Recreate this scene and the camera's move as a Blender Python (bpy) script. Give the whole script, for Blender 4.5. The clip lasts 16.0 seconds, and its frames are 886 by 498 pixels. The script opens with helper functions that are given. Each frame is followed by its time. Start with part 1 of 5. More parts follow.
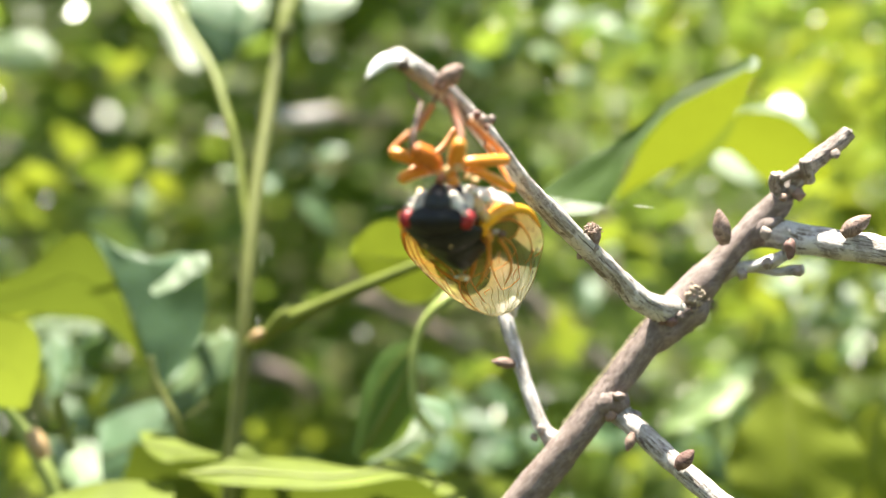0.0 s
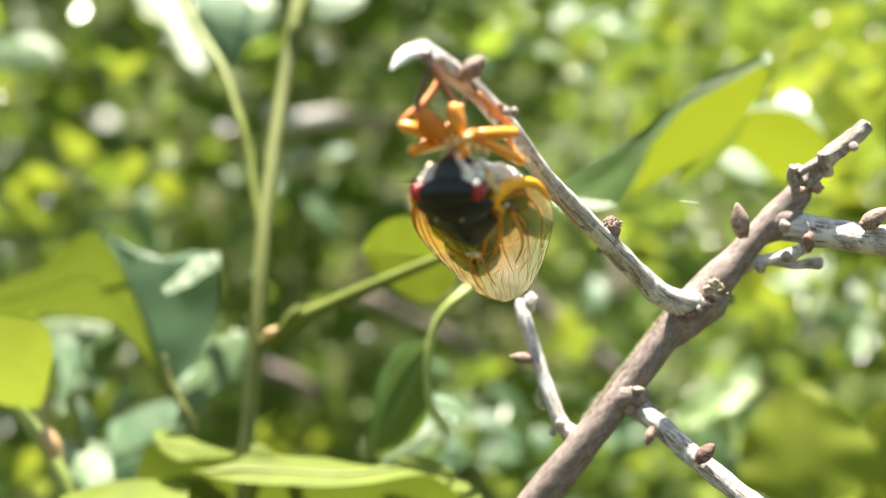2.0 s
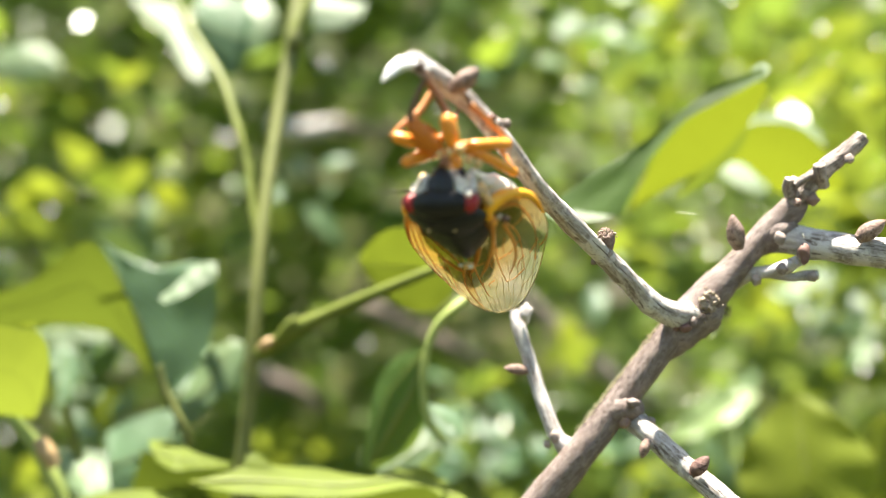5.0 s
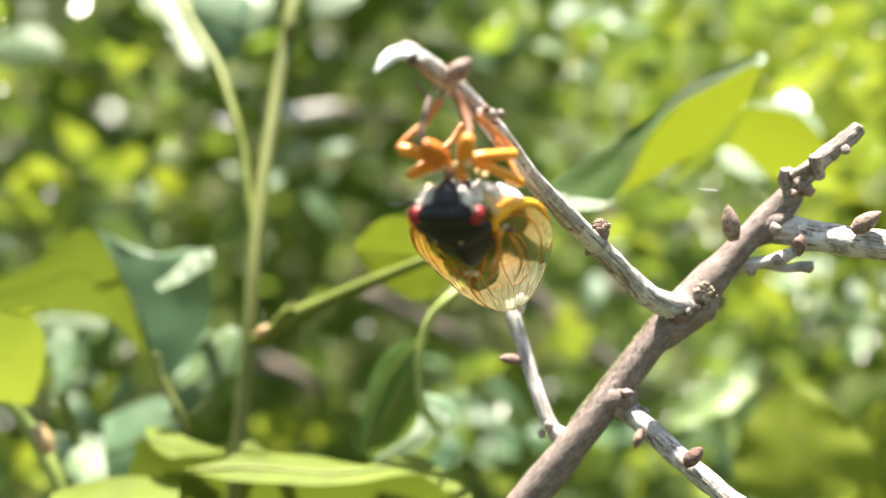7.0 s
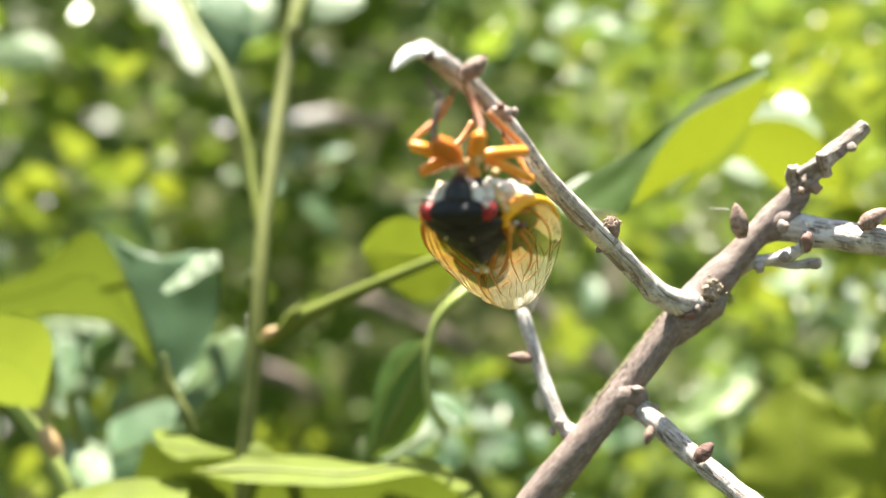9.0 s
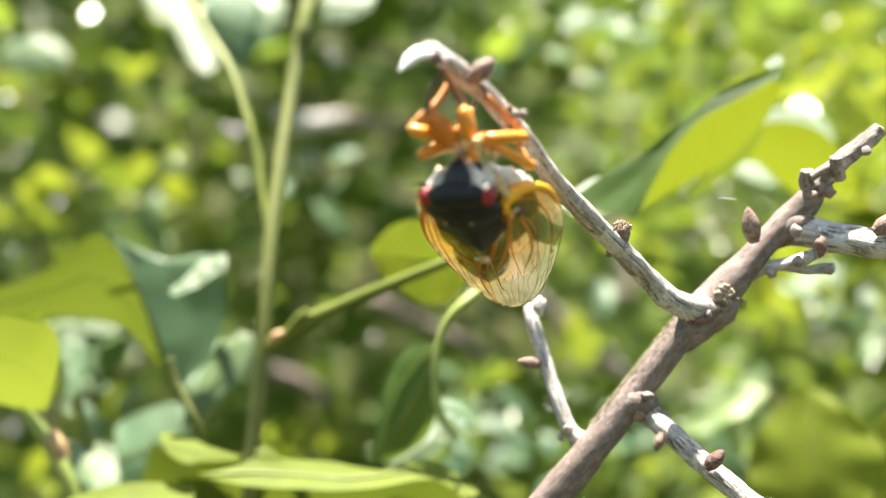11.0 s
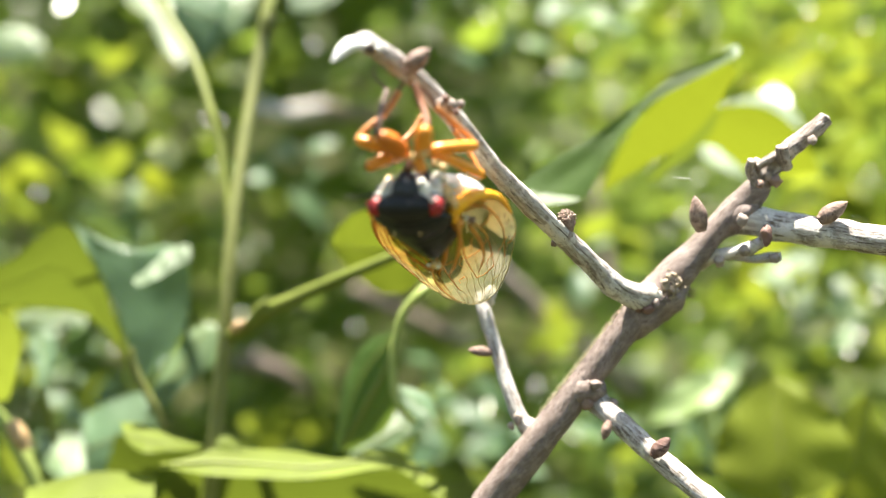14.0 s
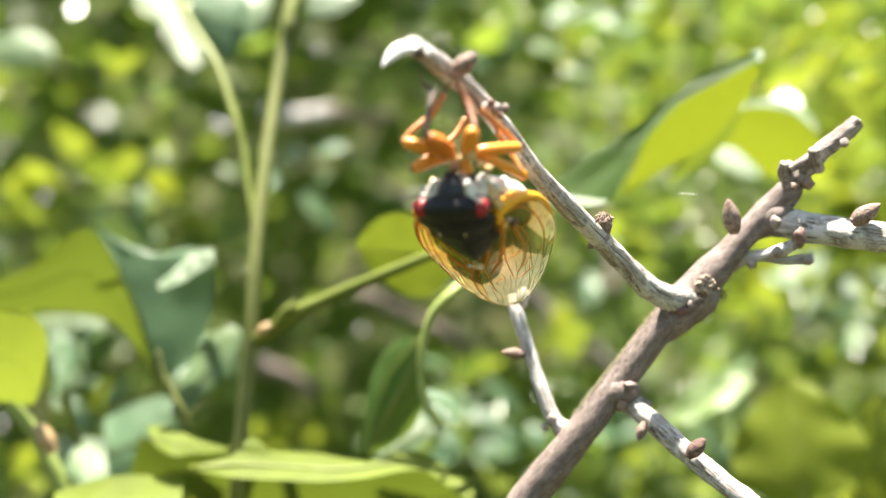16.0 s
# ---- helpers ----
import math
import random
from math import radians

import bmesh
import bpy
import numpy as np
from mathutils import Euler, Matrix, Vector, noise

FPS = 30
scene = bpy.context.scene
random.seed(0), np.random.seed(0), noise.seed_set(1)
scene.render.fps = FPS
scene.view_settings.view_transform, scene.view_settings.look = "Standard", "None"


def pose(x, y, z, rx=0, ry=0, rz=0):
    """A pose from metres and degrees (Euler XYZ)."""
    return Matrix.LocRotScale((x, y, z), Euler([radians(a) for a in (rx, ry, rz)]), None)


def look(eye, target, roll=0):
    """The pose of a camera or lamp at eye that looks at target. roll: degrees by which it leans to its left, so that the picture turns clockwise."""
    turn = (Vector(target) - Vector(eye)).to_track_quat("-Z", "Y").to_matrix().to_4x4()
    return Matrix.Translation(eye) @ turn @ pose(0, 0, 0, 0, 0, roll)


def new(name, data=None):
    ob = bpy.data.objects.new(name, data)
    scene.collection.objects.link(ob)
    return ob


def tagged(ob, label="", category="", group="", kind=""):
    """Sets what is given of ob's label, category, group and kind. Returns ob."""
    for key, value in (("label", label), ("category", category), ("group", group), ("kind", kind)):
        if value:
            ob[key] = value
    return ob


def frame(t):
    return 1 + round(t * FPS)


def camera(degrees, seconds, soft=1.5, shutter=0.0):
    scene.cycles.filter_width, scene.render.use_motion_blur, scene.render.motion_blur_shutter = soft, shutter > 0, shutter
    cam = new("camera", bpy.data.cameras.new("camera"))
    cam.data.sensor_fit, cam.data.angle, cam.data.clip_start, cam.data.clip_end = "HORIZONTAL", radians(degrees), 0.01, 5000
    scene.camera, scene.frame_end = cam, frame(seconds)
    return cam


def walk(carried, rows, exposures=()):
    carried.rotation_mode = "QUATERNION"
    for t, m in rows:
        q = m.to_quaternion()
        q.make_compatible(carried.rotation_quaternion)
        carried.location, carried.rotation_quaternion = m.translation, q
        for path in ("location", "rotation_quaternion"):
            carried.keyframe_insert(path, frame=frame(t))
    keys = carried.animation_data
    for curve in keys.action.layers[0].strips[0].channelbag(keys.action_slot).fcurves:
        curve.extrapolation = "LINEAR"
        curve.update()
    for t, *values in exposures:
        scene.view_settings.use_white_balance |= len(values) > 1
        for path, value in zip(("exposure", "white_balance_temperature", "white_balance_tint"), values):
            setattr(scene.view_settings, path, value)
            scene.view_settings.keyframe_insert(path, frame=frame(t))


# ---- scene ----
# A periodical cicada hanging under a bleached twig, in front of a sunlit thicket.
REACH = 0.161          # from the camera's resting place to the fork of the branch
HIGH = 1.2             # the camera's height
MM = 0.001


def spot(u, v, k=1.0):
    """A place by its bearing from the camera's resting place (u to the right, v down, 1940 to one) and its nearness k (1 at the fork)."""
    d = REACH / k
    return Vector(((u - 784) / 1940 * d, d - REACH, HIGH - (v - 441) / 1940 * d))


def step(k):
    """Metres per unit of bearing at the nearness k."""
    return REACH / k / 1940


def held(right, ahead, up, tilt, turn, roll):
    return pose(right * MM, -REACH + ahead * MM, HIGH + up * MM, 90 + tilt, 0, turn) @ pose(0, 0, 0, 0, 0, roll)


cam = camera(44.0, 16.0, soft=0.7)
cam.data.dof.use_dof = True
cam.data.dof.focus_distance = REACH / 1.10
cam.data.dof.aperture_fstop = 9.6
cam.data.dof.aperture_blades = 0
walk(cam, [(t, held(*row)) for t, *row in (
    (0, 1.517, -0.115, 1.825, -0.118, 0.191, 0.144),
    (0.5, -0.22, -0.496, 0.651, -0.138, -0.028, 0.033),
    (1, -0.811, -0.63, 0.895, -0.161, -0.15, -0.152),
    (1.5, -1.694, -0.476, 0.839, 0.079, -0.143, -0.128),
    (2, -1.563, 0.184, 0.569, 0.068, 0.025, -0.138),
    (2.5, -1.176, -0.184, 2.19, 0.489, 0.276, 0.192),
    (3, 1.725, 0.919, 1.571, 0.485, 0.075, -0.014),
    (3.5, -0.378, 1.755, 1.706, 0.268, 0.455, 0.135),
    (4, -0.753, 1.342, 1.563, 0.168, 0.406, 0.069),
    (4.5, 0.103, 1.027, 0.629, 0.301, 0.1, 0.044),
    (4.7, -0.221, 0.418, 0.922, 0.577, 0.262, 0.029),
    (6.8, 1.786, 0.937, 0.442, -0.314, 0.26, 0.062),
    (7, 0.834, 0.658, 1.653, -0.283, 0.333, 0.249),
    (7.5, 1.288, 0.199, 1.052, -0.047, 0.165, 0.113),
    (8, 0, 0, 0, 0, 0, 0),
    (8.5, -0.872, -0.527, 0.245, -0.068, -0.158, -0.109),
    (9, -2.061, -0.405, 0.3, 0.144, -0.15, -0.051),
    (11.5, -0.908, 1.433, 0.572, 0.274, 0.545, 0.164),
    (12, 0.433, 1.279, -0.059, 0.311, 0.163, 0.111),
    (12.5, 3.227, 0.14, 0.478, -0.458, 1.147, 0.237),
    (13, 4.409, -0.184, 0.302, -0.5, 0.63, -0.008),
    (13.5, 3.94, 0.024, 0.592, -0.196, 0.285, 0.013),
    (14, 5.318, 0.616, 0.503, -0.273, 0.285, 0.004),
    (14.5, 1.084, 0.835, 1.553, -0.383, 0.35, 0.236),
    (15, 1.059, 0.522, 0.797, -0.043, 0.159, 0.186),
    (15.5, -0.315, -0.147, 0.042, 0.054, -0.046, 0.069),
    (16, -0.919, -0.421, 0.413, -0.095, -0.129, -0.136))])

# ---- light ----
TO_SUN = Vector((-0.05, 0.06, 0.99)).normalized()
world = bpy.data.worlds.new("sky")
scene.world = world
world.use_nodes = True
sky = world.node_tree.nodes.new("ShaderNodeTexSky")
sky.sky_type, sky.sun_disc = "NISHITA", False
sky.air_density, sky.dust_density, sky.ozone_density = 1.0, 1.5, 0.6
sky.sun_elevation = math.asin(TO_SUN.z)
sky.sun_rotation = math.atan2(TO_SUN.x, TO_SUN.y)
world.node_tree.links.new(sky.outputs[0], world.node_tree.nodes["Background"].inputs[0])
world.node_tree.nodes["Background"].inputs[1].default_value = 0.06
sun = new("sun", bpy.data.lights.new("sun", "SUN"))
sun.data.energy, sun.data.angle, sun.data.color = 5.0, radians(0.6), (1.0, 0.93, 0.80)
sun.matrix_world = look(TO_SUN * 10, (0, 0, 0))
scene.view_settings.exposure = 2.44


# ---- materials ----
def material(name):
    m = bpy.data.materials.new(name)
    m.use_nodes = True
    nodes, links = m.node_tree.nodes, m.node_tree.links
    return m, nodes, links, nodes["Principled BSDF"]


def noise_node(nodes, links, coords, scale, detail=4.0, rough=0.55):
    n = nodes.new("ShaderNodeTexNoise")
    n.inputs["Scale"].default_value, n.inputs["Detail"].default_value, n.inputs["Roughness"].default_value = scale, detail, rough
    links.new(coords, n.inputs["Vector"])
    return n


def ramp_node(nodes, links, source, stops):
    r = nodes.new("ShaderNodeValToRGB")
    while len(r.color_ramp.elements) < len(stops):
        r.color_ramp.elements.new(0.5)
    for e, (p, c) in zip(r.color_ramp.elements, stops):
        e.position, e.color = p, (*c, 1)
    links.new(source, r.inputs[0])
    return r


def mix_node(nodes, links, a, b, factor, how="MIX"):
    x = nodes.new("ShaderNodeMix")
    x.data_type, x.blend_type = "RGBA", how
    for value, socket in ((a, x.inputs[6]), (b, x.inputs[7]), (factor, x.inputs[0])):
        if isinstance(value, bpy.types.NodeSocket):
            links.new(value, socket)
        else:
            socket.default_value = (*value, 1) if isinstance(value, tuple) else value
    return x.outputs[2]


def bump_node(nodes, links, height, strength, distance):
    b = nodes.new("ShaderNodeBump")
    b.inputs["Strength"].default_value, b.inputs["Distance"].default_value = strength, distance
    links.new(height, b.inputs["Height"])
    return b.outputs[0]


def bark(name, dark, mid, pale, bleach, streak=0.12, pits=0.8, relief=0.8):
    """Bark with streaks along the twig: UV holds millimetres round and along it. bleach: how much of it is weathered pale."""
    m, nodes, links, b = material(name)
    uv = nodes.new("ShaderNodeTexCoord").outputs["UV"]
    place = nodes.new("ShaderNodeTexCoord").outputs["Object"]
    stretch = nodes.new("ShaderNodeMapping")
    stretch.inputs["Scale"].default_value = (1.0, streak, 1.0)
    links.new(uv, stretch.inputs[0])
    grain = noise_node(nodes, links, stretch.outputs[0], 1.2, 8, 0.72)
    crack = noise_node(nodes, links, stretch.outputs[0], 2.6, 5, 0.6)
    patch = noise_node(nodes, links, place, 210, 4, 0.6)
    speck = noise_node(nodes, links, place, 1600, 3, 0.6)
    base = ramp_node(nodes, links, grain.outputs[0], [(0.36, dark), (0.47, mid), (0.60, pale)])
    pale_mask = ramp_node(nodes, links, patch.outputs[0], [(0.62 - bleach * 0.4, (0, 0, 0)), (0.70 - bleach * 0.4, (1, 1, 1))])
    col = mix_node(nodes, links, base.outputs[0], pale, pale_mask.outputs[0])
    stain = noise_node(nodes, links, place, 330, 5, 0.65)
    stain_mask = ramp_node(nodes, links, stain.outputs[0], [(0.38, (0.6, 0.6, 0.6)), (0.46, (0, 0, 0))])
    col = mix_node(nodes, links, col, tuple((a + b) / 2 for a, b in zip(dark, mid)), stain_mask.outputs[0])
    crack_mask = ramp_node(nodes, links, crack.outputs[0], [(0.385, (1, 1, 1)), (0.43, (0, 0, 0))])
    col = mix_node(nodes, links, col, dark, crack_mask.outputs[0])
    fleck = ramp_node(nodes, links, speck.outputs[0], [(0.58, (0, 0, 0)), (0.68, (pits, pits, pits))])
    col = mix_node(nodes, links, col, tuple(min(1, c * 1.05) for c in pale), fleck.outputs[0])
    links.new(col, b.inputs["Base Color"])
    b.inputs["Roughness"].default_value = 0.62
    b.inputs["Specular IOR Level"].default_value = 0.35
    pit = ramp_node(nodes, links, noise_node(nodes, links, place, 2300, 4, 0.7).outputs[0], [(0.34, (pits, pits, pits)), (0.42, (0, 0, 0))])
    col = mix_node(nodes, links, col, dark, pit.outputs[0])
    links.new(col, b.inputs["Base Color"])
    rough = mix_node(nodes, links, grain.outputs[0], patch.outputs[0], 0.4)
    first = bump_node(nodes, links, rough, relief, 0.0010)
    fine = nodes.new("ShaderNodeBump")
    fine.inputs["Strength"].default_value, fine.inputs["Distance"].default_value = relief, 0.0004
    links.new(mix_node(nodes, links, crack.outputs[0], speck.outputs[0], 0.5), fine.inputs["Height"])
    links.new(first, fine.inputs["Normal"])
    links.new(fine.outputs[0], b.inputs["Normal"])
    return m


def leaf_material(name, top, glow, gloss=0.38, through_light=0.5, vary=0.35, shine=0.4, ior=1.45, relief=0.35):
    """A leaf: waxy surface, and light that shines through it in a yellower green. UV: across and along the blade."""
    m, nodes, links, b = material(name)
    tex = nodes.new("ShaderNodeTexCoord")
    info = nodes.new("ShaderNodeNewGeometry")
    big = noise_node(nodes, links, tex.outputs["Object"], 45, 3)
    small = noise_node(nodes, links, tex.outputs["Object"], 420, 4)
    wave = nodes.new("ShaderNodeTexWave")
    wave.wave_type, wave.bands_direction = "BANDS", "DIAGONAL"
    wave.inputs["Scale"].default_value, wave.inputs["Distortion"].default_value = 3.2, 1.5
    links.new(tex.outputs["UV"], wave.inputs["Vector"])
    vein = ramp_node(nodes, links, wave.outputs["Fac"], [(0.0, (0.75, 0.75, 0.75)), (0.12, (1, 1, 1))])
    shade = ramp_node(nodes, links, big.outputs[0], [(0.3, tuple(c * (1 - vary) for c in top)), (0.7, tuple(c * (1 + vary) for c in top))])
    isle = ramp_node(nodes, links, info.outputs["Random Per Island"], [(0.0, (0.62, 0.70, 0.62)), (0.5, (1, 1, 1)), (1.0, (1.3, 1.22, 0.9))])
    col = mix_node(nodes, links, shade.outputs[0], isle.outputs[0], 1.0, "MULTIPLY")
    col = mix_node(nodes, links, col, vein.outputs[0], 0.6, "MULTIPLY")
    links.new(col, b.inputs["Base Color"])
    b.inputs["Roughness"].default_value = gloss
    b.inputs["IOR"].default_value = ior
    b.inputs["Specular IOR Level"].default_value = shine
    links.new(bump_node(nodes, links, mix_node(nodes, links, small.outputs[0], wave.outputs["Fac"], 0.5), relief, 0.0004), b.inputs["Normal"])
    light = nodes.new("ShaderNodeBsdfTranslucent")
    lit = mix_node(nodes, links, glow, isle.outputs[0], 1.0, "MULTIPLY")
    lit = mix_node(nodes, links, lit, vein.outputs[0], 0.8, "MULTIPLY")
    links.new(lit, light.inputs[0])
    both = nodes.new("ShaderNodeMixShader")
    both.inputs[0].default_value = through_light
    links.new(b.outputs[0], both.inputs[1])
    links.new(light.outputs[0], both.inputs[2])
    links.new(both.outputs[0], nodes["Material Output"].inputs[0])
    return m


def plain(name, a, b_colour, rough=0.5, scale=900, bump=0.3, spec=0.5, coat=0.0):
    """A surface of two mottled tones with fine relief."""
    m, nodes, links, b = material(name)
    tex = nodes.new("ShaderNodeTexCoord")
    n = noise_node(nodes, links, tex.outputs["Object"], scale, 4)
    wide = noise_node(nodes, links, tex.outputs["Object"], scale * 0.2, 2)
    both = mix_node(nodes, links, n.outputs[0], wide.outputs[0], 0.5)
    r = ramp_node(nodes, links, both, [(0.35, a), (0.65, b_colour)])
    links.new(r.outputs[0], b.inputs["Base Color"])
    b.inputs["Roughness"].default_value, b.inputs["Specular IOR Level"].default_value = rough, spec
    b.inputs["Coat Weight"].default_value, b.inputs["Coat Roughness"].default_value = coat, 0.15
    links.new(bump_node(nodes, links, n.outputs[0], bump, 0.0003), b.inputs["Normal"])
    return m


BARK_BROWN = bark("brown_bark", (0.125, 0.092, 0.080), (0.172, 0.131, 0.115), (0.25, 0.20, 0.18), 0.12, 0.35, 0.2, 0.36)
BARK_TIP = bark("cracked_bark", (0.09, 0.064, 0.053), (0.225, 0.175, 0.15), (0.44, 0.385, 0.35), 0.15, 0.14, 0.5, 0.9)
BARK_PALE = bark("weathered_bark", (0.14, 0.108, 0.09), (0.36, 0.315, 0.285), (0.64, 0.605, 0.575), 0.34, 0.1, 0.6)
BARK_TWIG = bark("twig_bark", (0.20, 0.165, 0.15), (0.40, 0.36, 0.335), (0.62, 0.59, 0.57), 0.32, 0.1, 0.5)
BUD_RED = bark("red_bud_scales", (0.065, 0.03, 0.025), (0.15, 0.08, 0.065), (0.27, 0.17, 0.14), 0.02, 0.6)
BUD = bark("bud_scales", (0.11, 0.07, 0.055), (0.225, 0.145, 0.112), (0.35, 0.25, 0.205), 0.08, 0.6, 0.4, 0.6)
LICHEN = plain("lichen", (0.24, 0.185, 0.135), (0.44, 0.36, 0.28), 0.95, 2500, 1.0, 0.1)
LICHEN_YELLOW = plain("yellow_lichen", (0.26, 0.24, 0.14), (0.46, 0.43, 0.28), 0.95, 2500, 0.8, 0.1)
CUT_WOOD = plain("cut_wood", (0.09, 0.07, 0.06), (0.17, 0.13, 0.11), 0.9, 2500, 0.8, 0.1)
PEEL = plain("bleached_peel", (0.80, 0.79, 0.77), (0.88, 0.87, 0.86), 0.55, 1200, 0.3, 0.3)
STEM_GREEN = plain("green_stem", (0.095, 0.12, 0.016), (0.14, 0.165, 0.026), 0.5, 300, 0.2, 0.3)
STEM_PALE = plain("pale_stem", (0.115, 0.13, 0.034), (0.17, 0.18, 0.055), 0.5, 300, 0.2, 0.3)
# Lime stems, brighter than STEM_PALE: sunlight is put into their colour.
STEM_LIME_LIT = plain("lit_lime_stem", (0.20, 0.26, 0.06), (0.29, 0.34, 0.10), 0.5, 300, 0.2, 0.3)
STEM_NODE = plain("pink_node", (0.32, 0.20, 0.09), (0.40, 0.28, 0.14), 0.5, 600, 0.3)
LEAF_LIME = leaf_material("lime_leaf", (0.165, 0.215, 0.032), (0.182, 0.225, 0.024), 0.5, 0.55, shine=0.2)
LEAF_STRIP = leaf_material("mid_green_leaf", (0.08, 0.14, 0.038), (0.15, 0.22, 0.03), 0.5, 0.45, shine=0.2)
LEAF_GLOW = leaf_material("glowing_leaf", (0.11, 0.15, 0.02), (0.125, 0.152, 0.009), 0.5, 0.62, shine=0.15)
LEAF_GREEN = leaf_material("green_leaf", (0.075, 0.135, 0.034), (0.16, 0.235, 0.034), 0.5, 0.4, shine=0.2)
LEAF_BLUE = leaf_material("waxy_leaf", (0.095, 0.165, 0.085), (0.18, 0.26, 0.05), 0.42, 0.3, shine=0.55)
# About half of LEAF_LIME: shade is put into the colour of olive leaves.
LEAF_OLIVE_DIM = leaf_material("dim_olive_leaf", (0.082, 0.112, 0.018), (0.096, 0.128, 0.013), 0.5, 0.55, shine=0.2)
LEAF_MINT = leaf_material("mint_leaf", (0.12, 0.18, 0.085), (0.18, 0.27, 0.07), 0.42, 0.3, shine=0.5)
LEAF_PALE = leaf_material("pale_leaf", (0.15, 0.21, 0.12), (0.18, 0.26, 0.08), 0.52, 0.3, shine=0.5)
LEAF_FAR = leaf_material("thicket_leaf", (0.085, 0.135, 0.028), (0.195, 0.28, 0.040), 0.36, 0.45)
LEAF_WAX = leaf_material("glossy_leaf", (0.10, 0.16, 0.05), (0.22, 0.31, 0.035), 0.35, 0.2, shine=0.65, ior=1.5, relief=0.03)
EARTH = plain("leaf_litter", (0.028, 0.030, 0.013), (0.07, 0.068, 0.03), 0.95, 40, 1.0, 0.1)
BLACK = plain("black_shell", (0.003, 0.003, 0.0045), (0.009, 0.009, 0.011), 0.42, 1500, 0.5, 0.36)
SLATE = plain("slate_face", (0.012, 0.013, 0.018), (0.03, 0.032, 0.042), 0.42, 1500, 0.4, 0.35)
SILVER = plain("silver_down", (0.46, 0.42, 0.36), (0.95, 0.91, 0.83), 0.5, 500, 0.6, 0.4)
WHITE_DOWN = plain("white_down", (0.76, 0.73, 0.66), (0.95, 0.92, 0.86), 0.5, 900, 0.6, 0.4)
# ORANGE made darker: the twig's shade is put into this thigh's colour.
ORANGE_SHADED = plain("shaded_orange_leg", (0.44, 0.115, 0.01), (0.70, 0.22, 0.014), 0.5, 500, 0.35, 0.4, 0.0)
ORANGE = plain("orange_leg", (0.66, 0.20, 0.010), (0.86, 0.35, 0.025), 0.42, 700, 0.35, 0.5, 0.1)
AMBER = plain("amber_vein", (0.42, 0.15, 0.015), (0.66, 0.27, 0.03), 0.45, 900, 0.2)
COSTA = plain("orange_wing_edge", (0.84, 0.33, 0.008), (0.92, 0.47, 0.02), 0.38, 900, 0.2)
SHIN_DARK = plain("dark_shin", (0.13, 0.06, 0.045), (0.30, 0.12, 0.06), 0.45, 500, 0.3)
BROWN_LEG = plain("brown_shin", (0.07, 0.045, 0.035), (0.16, 0.09, 0.06), 0.45, 900, 0.3)
SHIN = plain("tan_shin", (0.11, 0.055, 0.035), (0.60, 0.23, 0.045), 0.45, 300, 0.3)
TAN = plain("tan_joint", (0.55, 0.34, 0.12), (0.70, 0.50, 0.25), 0.5, 900, 0.3)
RED_EYE = plain("red_eye", (0.22, 0.006, 0.008), (0.34, 0.014, 0.014), 0.45, 3500, 0.4, 0.4, 0.1)
PUPIL = plain("dark_pupil", (0.10, 0.004, 0.004), (0.14, 0.008, 0.006), 0.4, 3000, 0.1)
PALE_VEIN = plain("olive_vein", (0.36, 0.27, 0.09), (0.52, 0.42, 0.18), 0.5, 900, 0.2)
DARK_VEIN = plain("dark_vein", (0.035, 0.03, 0.02), (0.07, 0.06, 0.035), 0.5, 900, 0.2)


